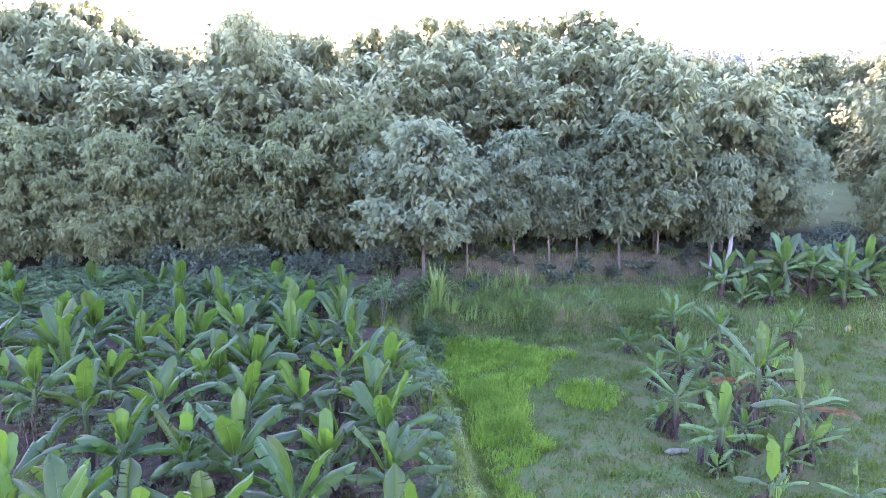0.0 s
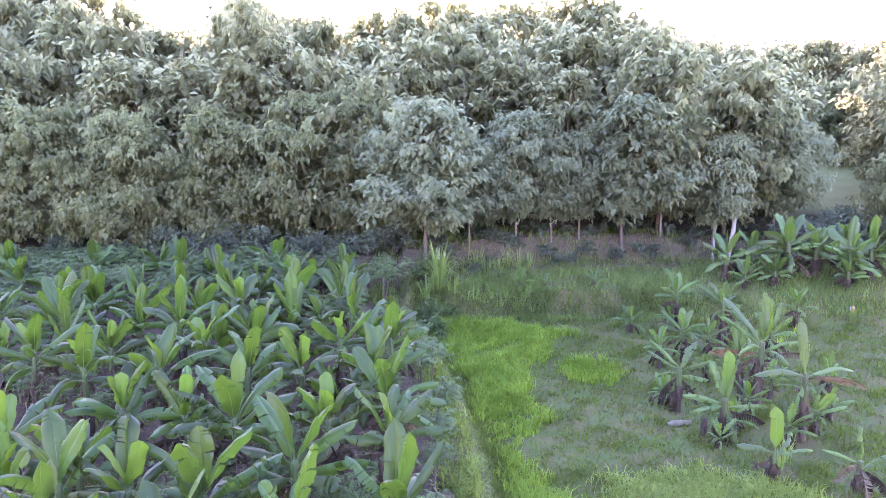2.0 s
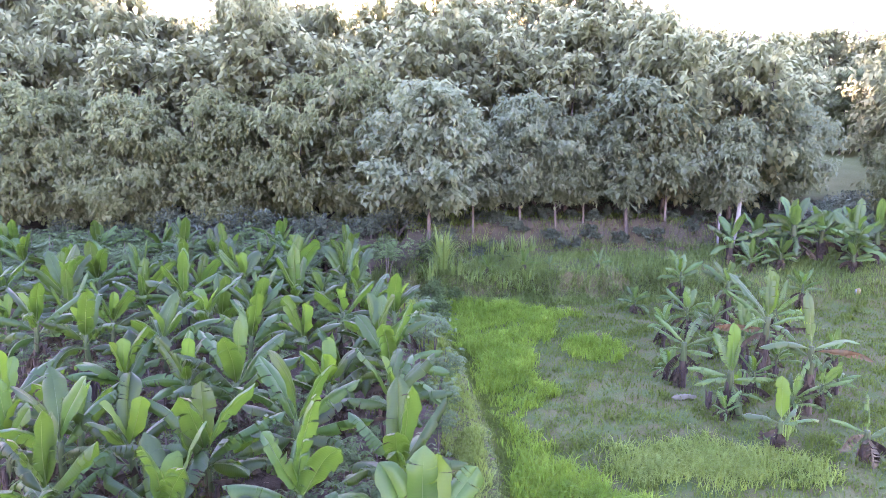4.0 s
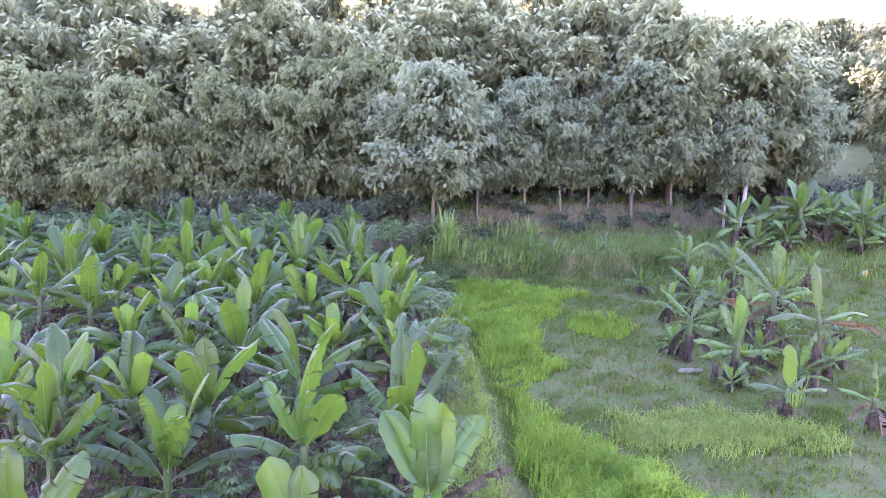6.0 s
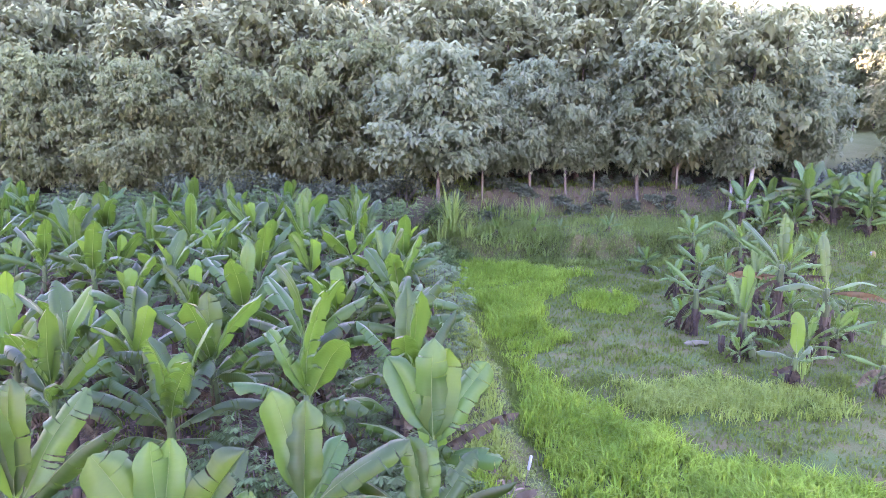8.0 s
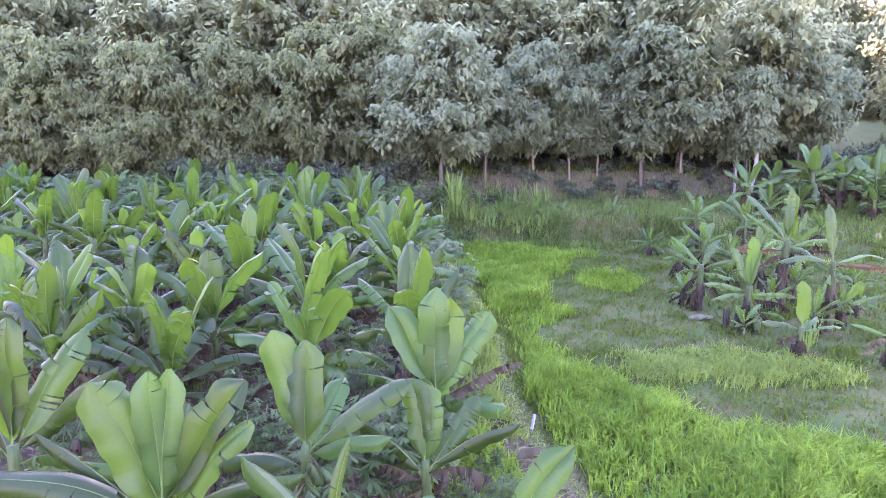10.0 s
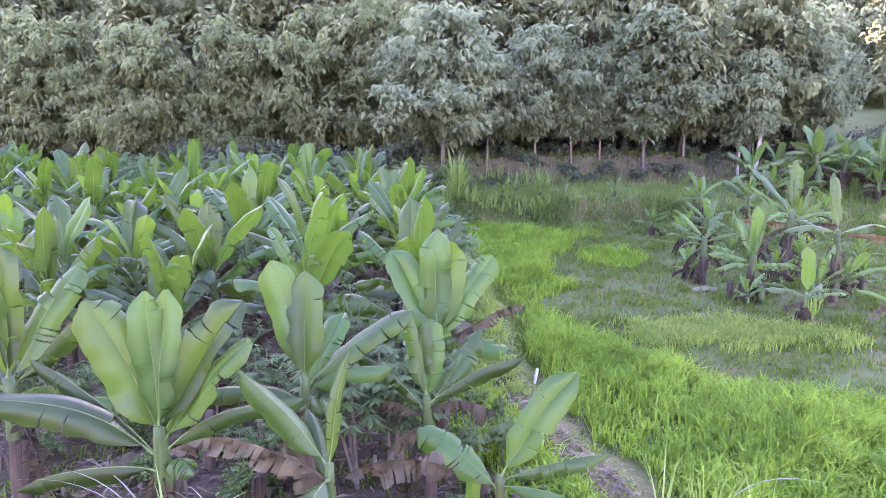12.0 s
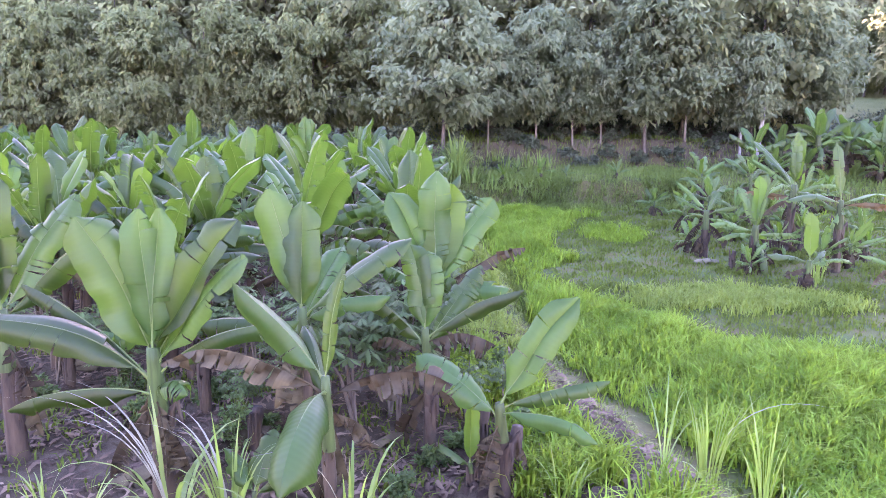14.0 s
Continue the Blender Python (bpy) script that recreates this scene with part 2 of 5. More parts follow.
def tube(points, radii, sides=8, cap=True):
    """Rings of vertices round a line of points, as quads."""
    points = np.asarray(points, dtype=float)
    verts, faces = [], []
    for i, (p, r) in enumerate(zip(points, radii)):
        d = points[min(i + 1, len(points) - 1)] - points[max(i - 1, 0)]
        d = d / (np.linalg.norm(d) + 1e-9)
        a = np.cross(d, (0.0, 1.0, 0.02) if abs(d[1]) < 0.9 else (1.0, 0.0, 0.0))
        a /= np.linalg.norm(a)
        b = np.cross(d, a)
        for k in range(sides):
            w = 2 * math.pi * k / sides
            verts.append(p + r * (math.cos(w) * a + math.sin(w) * b))
    for i in range(len(points) - 1):
        for k in range(sides):
            k2 = (k + 1) % sides
            faces.append((i * sides + k, i * sides + k2, (i + 1) * sides + k2, (i + 1) * sides + k))
    if cap:
        verts.append(points[-1])
        top = len(verts) - 1
        o = (len(points) - 1) * sides
        for k in range(0, sides, 2):
            faces.append((o + k, o + (k + 1) % sides, o + (k + 2) % sides, top))
    return verts, faces


def joined(pieces):
    """Several (verts, faces) as one."""
    vs, fs, at = [], [], 0
    for v, f in pieces:
        vs.append(np.asarray(v, dtype=float))
        fs.append(np.asarray(f) + at)
        at += len(v)
    return np.concatenate(vs), np.concatenate(fs)


# ---- the lie of the land ----
def step(a, b, v):
    t = np.clip((np.asarray(v, dtype=float) - a) / (b - a), 0, 1)
    return t * t * (3 - 2 * t)


PATH_Y = [0, 7, 8.4, 9.5, 10.2, 11, 12.2, 13.5]
PATH_X = [6.5, 3.3, 2.7, 2.4, 2.12, 1.8, 1.5, 1.2]


def edge_x(y):
    """The grassy bund between the banana field and the wet grass; nearer by, the footpath."""
    return np.interp(y, PATH_Y + [18.5, 21.4, 24.2, 26.5, 30.7, 34.4, 39], PATH_X + [1.05, 0.7, 0.35, -0.05, -1.0, -2.1, -2.6])


def bank_y(x):
    return np.where(x > -1, 38.4 + 4.6 * (1 - np.exp(-(np.maximum(x, -1) + 1) / 4)), 38.4 + 0.08 * np.minimum(-1 - x, 40))


def waves(x, y, f, s):
    return np.sin(x * f + s) * np.cos(y * f * 0.83 + 1.7 * s) + 0.5 * np.sin(x * f * 2.3 - y * f * 1.9 + s * 3)


def height(x, y):
    x, y = np.asarray(x, dtype=float), np.asarray(y, dtype=float)
    ex = edge_x(y)
    left = step(0.5, -0.5, x - ex)
    z = left * (0.3 + 0.6 * step(14, 36, y)) + 0.14 * np.exp(-((x - ex) / 0.55) ** 2) * step(12, 15, y)
    soft = step(10, 17, x)
    terrace = step(35.3 - 3.2 * soft, 36.3 + 1.6 * soft, y - 0.04 * x) * (1.25 + 0.045 * np.maximum(y - 36, 0)) * (1 - left)
    z = np.maximum(z, terrace * 1.0)
    by = bank_y(x)
    z = z + step(by, by + 1.6, y) * (1.45 - 0.4 * step(10, 18, x))
    z = z + 0.11 * np.maximum(np.minimum(y, 80) - by - 3, 0)
    z = z + step(80, 150, y) * (11 + 3.5 * step(30, -60, x)) + 1.5 * waves(x, y, 0.03, 1.0) * step(70, 120, y)
    z = z + 0.035 * waves(x, y, 1.3, 0.4) + 0.02 * waves(x, y, 3.7, 2.0)
    return z


def bright(x, y):
    """How thick the tall bright grass stands."""
    xr = np.interp(y, [6, 10, 11.5, 12.4, 13.0, 13.8, 15.0, 15.9, 17.0, 17.8, 18.8, 19.8, 21, 22.3, 24.7, 27, 29, 31.4, 32.5, 33.6, 34.6], [14, 12, 9.2, 7.5, 6.3, 5.5, 4.4, 3.7, 2.9, 2.5, 2.6, 2.1, 2.3, 2.8, 2.9, 3.3, 4.0, 4.4, 5.6, 4.0, 2.0])
    wob = 0.35 * waves(x, y, 1.1, 0.9) + 0.2 * waves(x, y, 2.9, 0.2)
    near_path = edge_x(y) + 0.72 + 0.3 * step(26, 31, y)
    a = step(0.35, -0.25, x - xr - wob) * step(-0.45, 0.45, x - near_path - 0.5 * wob) * step(34.8, 33.8, y)
    a = a * (0.55 + 0.45 * step(-0.5, 0.5, waves(x, y, 0.9, 2.2)))
    b = step(1.35, 0.9, np.hypot((x - 5.7) / 1.1, (y - 27.0) / 1.1) + 0.15 * wob)
    d = 0.35 * step(0.1, 0.9, waves(x, y, 0.7, 4.0)) * step(12.5, 14.5, x) * step(34, 31, y) * step(22, 25, y)
    f = 0.85 * step(-0.75, -1.05, x - edge_x(y)) * step(-2.6, -1.9, x - edge_x(y) + 0.3 * wob) * step(13.5, 12, y) * step(-0.8, 0.2, waves(x, y, 1.8, 1.3) + 0.3)
    return np.maximum.reduce([a, b, d, f])


def dirt_at(x, y):
    path = step(0.72, 0.35, np.abs(x - edge_x(y)) + 0.13 * waves(x, y, 2.5, 1)) * step(13.4, 11.8, y)
    pond = step(1.3, 0.5, np.hypot((x + 2.5) / 1.1, (y - 35.6) / 2.4) + 0.2 * waves(x, y, 1.5, 1))
    track = 0.8 * step(0.8, 0.3, np.abs(y - bank_y(x) + 0.9)) * step(2, 5, x) * step(18, 13, x)
    return np.maximum.reduce([path, 0.75 * pond, track])


def build_ground():
    xs = np.concatenate([[-3000, -1200, -500, -250], np.arange(-160, -40, 10), np.arange(-40, -13, 1.0), np.arange(-13, 16, 0.22), np.arange(16, 40, 1.0), np.arange(40, 160, 10), [250, 500, 1200, 3000]])
    ys = np.concatenate([[-3000, -1000, -300, -100], np.arange(-40, 4, 4.0), np.arange(4, 46, 0.22), np.arange(46, 90, 1.5), np.arange(90, 200, 5.0), [250, 400, 800, 1500, 3000]])
    gx, gy = np.meshgrid(xs, ys)
    gz = height(gx, gy)
    nx, ny = len(xs), len(ys)
    idx = np.arange(nx * ny).reshape(ny, nx)
    faces = np.stack([idx[:-1, :-1], idx[:-1, 1:], idx[1:, 1:], idx[1:, :-1]], -1).reshape(-1, 4)
    me = mesh_np("ground", np.stack([gx, gy, gz], -1).reshape(-1, 3), faces, M_GROUND)
    ex = edge_x(gy)
    soil = step(-0.2, -1.0, gx - ex)
    mud = 0.4 * step(0.9, 0.4, np.abs(gy - 0.04 * gx - 35.5)) * step(12, 9, gx) * step(-0.5, 0.5, gx)
    soil = np.maximum(soil, mud) * step(42, 39, gy)
    red = step(0, 0.8, gy - bank_y(gx)) * step(60, 48, gy)
    meadow = step(50, 54, gy) * step(20, 24, gx) * step(76, 72, gy)
    for name, zone in (("soil", soil), ("red", red), ("dirt", dirt_at(gx, gy)), ("meadow", meadow)):
        me.attributes.new(name, "FLOAT", "POINT").data.foreach_set("value", zone.ravel().astype(np.float32))
    tagged(new("ground", me), "uneven field ground of weeds, bare soil and red earth", "ground", kind="structure")


build_ground()


# ---- grass ----
def blades(rng, x, y, tall, wide, lean, droop=0.5):
    """Bent grass blades of three triangles each, rooted in the ground at x, y."""
    k = len(x)
    z = height(x, y) - 0.02
    a = rng.uniform(0, 2 * math.pi, k)
    h = tall * rng.uniform(0.6, 1.25, k)
    w = wide * rng.uniform(0.7, 1.3, k)
    out = h * lean * rng.uniform(0.2, 1.3, k)
    ca, sa = np.cos(a), np.sin(a)
    t = a + rng.uniform(0.9, 2.2, k)
    wx, wy = np.cos(t) * w, np.sin(t) * w
    root = np.stack([x, y, z], -1)
    mid = root + np.stack([ca * out * 0.35, sa * out * 0.35, h * 0.62], -1)
    tip = root + np.stack([ca * out, sa * out, h * (1.0 - droop * lean * 0.5)], -1)
    side = np.stack([wx, wy, np.zeros(k)], -1)
    v = np.stack([root - side * 0.5, root + side * 0.5, mid - side * 0.45, mid + side * 0.45, tip], 1).reshape(-1, 3)
    o = np.arange(k)[:, None] * 5
    f = np.concatenate([o + [0, 1, 3], o + [0, 3, 2], o + [2, 3, 4]])
    return v, f


def scatter(rng, n, x0, x1, y0, y1, keep):
    x, y = rng.uniform(x0, x1, n), rng.uniform(y0, y1, n)
    ok = rng.uniform(0, 1, n) < keep(x, y)
    return x[ok], y[ok]


def tufts(rng, n, x0, x1, y0, y1, keep, per, spread):
    """Blades gathered in tufts, with gaps between."""
    x, y = scatter(rng, n, x0, x1, y0, y1, keep)
    x, y = np.repeat(x, per), np.repeat(y, per)
    return x + rng.normal(0, spread, len(x)), y + rng.normal(0, spread, len(x))


def build_grass():
    rng = np.random.default_rng(11)
    x1, y1 = tufts(rng, 9500, -1.2, 13, 6.0, 15.5, lambda x, y: bright(x, y) * step(1.1, 0.72, np.abs(x) / (y * 0.95)), 13, 0.075)
    x2, y2 = tufts(rng, 9000, -2.5, 7.5, 15.5, 35, bright, 12, 0.085)
    x3, y3 = tufts(rng, 2000, 7.5, 22, 15.5, 35, bright, 10, 0.1)
    bx, by = np.concatenate([x1, x2, x3]), np.concatenate([y1, y2, y3])
    v, f = blades(rng, bx, by, 0.42 + 0.13 * waves(bx, by, 0.8, 3) + 0.06 * waves(bx, by, 3.1, 1), 0.024, 0.8)
    tagged(new("tall_grass", mesh_np("tall_grass", v, f, M_BRIGHT, smooth=False)), "thick bright green rice-like grass in the wet field", "grass", kind="stuff")

    x, y = tufts(rng, 20000, -4, 4.0, 6.5, 36, lambda x, y: step(0.5 - 0.16 * step(12, 15, y), 0.2 - 0.08 * step(12, 15, y), np.abs(x - edge_x(y)) + 0.1 * waves(x, y, 2.3, 1)) * (0.34 + 0.31 * step(11, 14, y)), 9, 0.08)
    v, f = blades(rng, x, y, 0.09, 0.018, 1.2)
    tagged(new("path_grass", mesh_np("path_grass", v, f, M_TROD, smooth=False)), "short worn pale grass along the footpath", "grass", kind="stuff")
    x, y = tufts(rng, 14500, -4, 2.5, 12.5, 36, lambda x, y: step(-0.12, -0.3, x - edge_x(y)) * step(-1.35, -0.9, x - edge_x(y)) * (0.4 + 0.6 * step(-0.8, 0.5, waves(x, y, 2.1, 0.7))), 8, 0.07)
    v, f = blades(rng, x, y, 0.24, 0.02, 0.9)
    tagged(new("bund_grass", mesh_np("bund_grass", v, f, M_BUND, smooth=False)), "yellow-green grass along the bund", "grass", kind="stuff")
    x, y = tufts(rng, 9000, -4, 2.5, 14.5, 34, lambda x, y: step(0.1, 0.3, x - edge_x(y)) * step(1.0, 0.6, x - edge_x(y) - 0.3 * step(26, 31, y)), 8, 0.07)
    v, f = blades(rng, x, y, 0.2, 0.02, 0.9)
    tagged(new("ditch_grass", mesh_np("ditch_grass", v, f, M_DULL, smooth=False)), "dark green grass on the bund's wet side", "grass", kind="stuff")

    def low(x, y):
        return (0.35 + 0.65 * step(-0.7, 0.8, waves(x, y * 1.7, 0.9, 5) + 0.8 * waves(x, y * 1.5, 2.7, 1))) * step(-0.1, 0.5, x - edge_x(y)) * (1 - dirt_at(x, y)) * (1 - 0.8 * bright(x, y))
    x, y = tufts(rng, 27000, -2, 24, 2, 36.2, lambda x, y: low(x, y) * step(0.95, 0.8, x / (y * 0.95)), 7, 0.15)
    v, f = blades(rng, x, y, 0.14 + 0.14 * step(0.2, 1.0, waves(x, y, 1.7, 3.3)), 0.028, 0.95)
    tagged(new("short_grass", mesh_np("short_grass", v, f, M_DULL, smooth=False)), "short dull green weedy grass over damp earth", "grass", kind="stuff")
    x, y = scatter(rng, 84000, -4, 30, 34.7, 46, lambda x, y: (0.3 + 0.7 * step(-0.5, 0.6, waves(x, y, 0.8, 2))) * (1 - dirt_at(x, y)) * (0.5 + 0.5 * step(0.4, -0.4, y - bank_y(x) + 0.6)) * (0.65 + 0.35 * step(35.6, 36.2, y - 0.04 * x)))
    v, f = blades(rng, x, y, 0.38, 0.022, 0.7)
    tagged(new("terrace_grass", mesh_np("terrace_grass", v, f, M_RANK, smooth=False)), "rank green grass on the raised terrace", "grass", kind="stuff")
    x, y = tufts(rng, 1700, -1.5, 15, 35.0, 36.6, lambda x, y: step(0.75, 0.35, np.abs(y - 0.04 * x - 35.75)) * (0.35 + 0.65 * step(-0.6, 0.4, waves(x, y, 1.1, 3.0))), 11, 0.09)
    v, f = blades(rng, x, y, 0.36 + 0.1 * waves(x, y, 1.7, 0.3), 0.026, 1.3, 0.9)
    tagged(new("terrace_edge_grass", mesh_np("terrace_edge_grass", v, f, M_RANK, smooth=False)), "long green grass that hangs over the terrace's muddy edge", "grass", kind="stuff")
    x, y = tufts(rng, 3600, 4.0, 9.5, 15.6, 19.2, lambda x, y: 0.5 * step(1.4, 0.2, np.hypot((x - 6.6) / 2.3, (y - 17.4) / 1.2) + 0.3 * waves(x, y, 1.3, 2.0)), 11, 0.13)
    v, f = blades(rng, x, y, 0.3, 0.024, 0.9)
    tagged(new("meadow_grass", mesh_np("meadow_grass", v, f, M_BUND, smooth=False)), "taller green grass patch in the wet meadow", "grass", kind="stuff")
    x, y = tufts(rng, 7600, -14, 4, 1.5, 38, lambda x, y: step(-0.3, -0.8, x - edge_x(y)) * (0.15 + 0.85 * step(0.0, 0.9, waves(x, y, 1.2, 2.5) + 0.4)), 8, 0.1)
    v, f = blades(rng, x, y, 0.2, 0.024, 1.0)
    tagged(new("field_weeds", mesh_np("field_weeds", v, f, M_DULL, smooth=False)), "low weeds between the banana plants", "grass", kind="stuff")


build_grass()


def build_litter():
    rng = np.random.default_rng(5)

    def lying(x, y):
        return step(0.1, -0.5, x - edge_x(y)) * (0.35 + 0.65 * step(-0.3, 0.6, waves(x, y, 1.0, 6))) * (0.3 + 0.7 * step(15, 11, y)) * step(0.85, 0.7, -x / (y + 2))
    x, y = scatter(rng, 60000, -14, 4, 3, 24, lying)
    bx, by = scatter(rng, 2600, -3, 22, 38, 46, lambda x, y: step(-1.6, -0.8, y - bank_y(x)) * step(3.2, 1.5, y - bank_y(x)))
    x, y = np.concatenate([x, bx]), np.concatenate([y, by])
    k = len(x)
    a, bend = rng.uniform(0, 2 * math.pi, k), rng.uniform(-0.7, 0.7, k)
    ln, wd = rng.uniform(0.03, 0.16, k) ** 1.0, rng.uniform(0.008, 0.028, k)
    ln, wd = np.where(y > 30, ln * 1.6, ln), np.where(y > 30, wd * 3.0, wd)
    c = np.stack([x, y, height(x, y) + rng.uniform(0.0, 0.05, k)], -1)
    pts = []
    for q, lift in ((-1.0, 0.0), (-0.35, 1.0), (0.35, 1.0), (1.0, 0.0)):
        d = np.stack([np.cos(a + bend * q), np.sin(a + bend * q), 0 * a], -1)
        w = np.stack([-np.sin(a + bend * q), np.cos(a + bend * q), rng.uniform(-0.5, 0.5, k)], -1) * (wd * (1.0 if abs(q) < 0.5 else 0.35))[:, None]
        mid = c + d * (ln * q)[:, None] + np.stack([0 * a, 0 * a, lift * ln * rng.uniform(0, 0.35, k)], -1)
        pts += [mid - w, mid + w]
    v = np.stack(pts, 1).reshape(-1, 3)
    o = np.arange(k)[:, None] * 8
    f = np.concatenate([o + [0, 1, 3, 2], o + [2, 3, 5, 4], o + [4, 5, 7, 6]])
    tagged(new("leaf_litter", mesh_np("leaf_litter", v, f, M_LITTER, smooth=False)), "dry brown leaf litter on the field soil", "leaf litter", kind="stuff")


build_litter()


# ---- banana plants ----
def leaf_blade(rng, length, width, e0, e1, torn, kind, n=16, roll=0.0):
    """A banana leaf along +x from its stalk: arched midrib, two ribbed halves, torn across here and there. Returns blade and midrib."""
    stalk = 0.12 * length
    s = np.linspace(0, 1, n + 1)
    el = np.radians(e0 + (e1 - e0) * s ** 1.4 + rng.uniform(2, 7) * np.sin(s * rng.uniform(5, 9) + rng.uniform(0, 6)))
    dx, dz = np.cos(el), np.sin(el)
    seg = length / n
    px = np.concatenate([[0], np.cumsum((dx[:-1] + dx[1:]) / 2 * seg)])
    pz = np.concatenate([[0], np.cumsum((dz[:-1] + dz[1:]) / 2 * seg)])
    e0r = math.radians(min(e0 + 6, 88))
    off = np.array([stalk * math.cos(e0r), 0, stalk * math.sin(e0r)])
    mid = np.stack([px, 0.03 * length * np.sin(s * 3 + rng.uniform(0, 6)) * s, pz], -1) + off
    nrm = np.stack([-dz, 0 * dx, dx], -1)
    swell, taper = rng.uniform(0.14, 0.26), rng.uniform(0.74, 0.86)
    prof = np.clip(s / swell, 0, 1) ** 0.6 * (1 - np.clip((s - taper) / (1 - taper), 0, 1) ** rng.uniform(1.7, 2.6)) * (0.94 + 0.1 * np.sin(s * 3.1))
    prof = np.clip(prof, 0.1, 1.1)
    turn = np.radians(roll) * np.clip(s * 2.5 + 0.35, 0, 1)
    flat = np.array([0.0, 1.0, 0.0])
    sides = np.cos(turn)[:, None] * flat + np.sin(turn)[:, None] * nrm
    nrm = np.cos(turn)[:, None] * nrm - np.sin(turn)[:, None] * flat
    verts, faces, uvs = [], [], []
    fold = rng.uniform(0, 1)
    fold = -70 if kind >= 2 else 16 + 30 * fold if e0 + e1 > 85 else 4 - 42 * fold
    across = (0.0, 0.3, 0.65, 1.0)
    c = len(across)
    for side in (-1, 1):
        lift = math.radians(fold + rng.uniform(-14, 14))
        ph = rng.uniform(0, 6.28, 4)
        hang = rng.uniform(0.0, 0.5) * np.clip(s - rng.uniform(0.2, 0.7), 0, 1)
        cuts = [0] + [i for i in range(2, n) if rng.random() < torn] + [n]
        for a, b in zip(cuts[:-1], cuts[1:]):
            jit = rng.normal(-0.15 * torn, 0.06 + 0.4 * torn)
            base = len(verts)
            for i in range(a, b + 1):
                w = width * 0.5 * prof[i] * (1 + 0.05 * math.sin(s[i] * 11 + ph[0]) + 0.035 * math.sin(s[i] * 29 + ph[1]))
                shrink = 0.18 * seg * (i == a and a > 0) - 0.18 * seg * (i == b and b < n)
                tang = np.array([dx[i], 0, dz[i]])
                wave = 0.055 * width * math.sin(s[i] * 9 + ph[2]) + 0.03 * width * math.sin(s[i] * 23 + ph[3])
                for q in across:
                    ang = lift + jit - hang[i] - (0.4 + 0.25 * torn) * q * q * (1.4 if kind != 1 else 0.3)
                    p = mid[i] + side * sides[i] * w * q * math.cos(ang) + nrm[i] * (w * q * math.sin(ang) + wave * q * q) + tang * (shrink * q + 0.16 * w * q)
                    verts.append(p)
                    uvs.append((0.5 + 0.5 * side * q, s[i] * length * 2.2))
            for i in range(b - a):
                for j in range(c - 1):
                    o = base + i * c + j
                    quad = (o, o + 1, o + 1 + c, o + c)
                    faces.append(quad if side > 0 else quad[::-1])
    r0 = 0.0095 * (length / 1.5) + 0.003
    line = np.concatenate([[[0, 0, 0], off * 0.5], mid])
    rad = np.concatenate([[r0 * 2.6, r0 * 1.7], 0.8 * r0 * (1.0 - 0.86 * s)])
    take = list(range(0, len(line), 2)) + ([len(line) - 1] if len(line) % 2 == 0 else [])
    rib = tube(line[take] - np.array([0, 0, 0.004]), rad[take], 5, cap=False)
    return verts, faces, uvs, rib


MATS = (M_LEAF, M_YOUNG, M_DRY, M_ORANGE)
FIELD = "banana plants of the field"
MEADOW = "banana plants of the wet meadow"


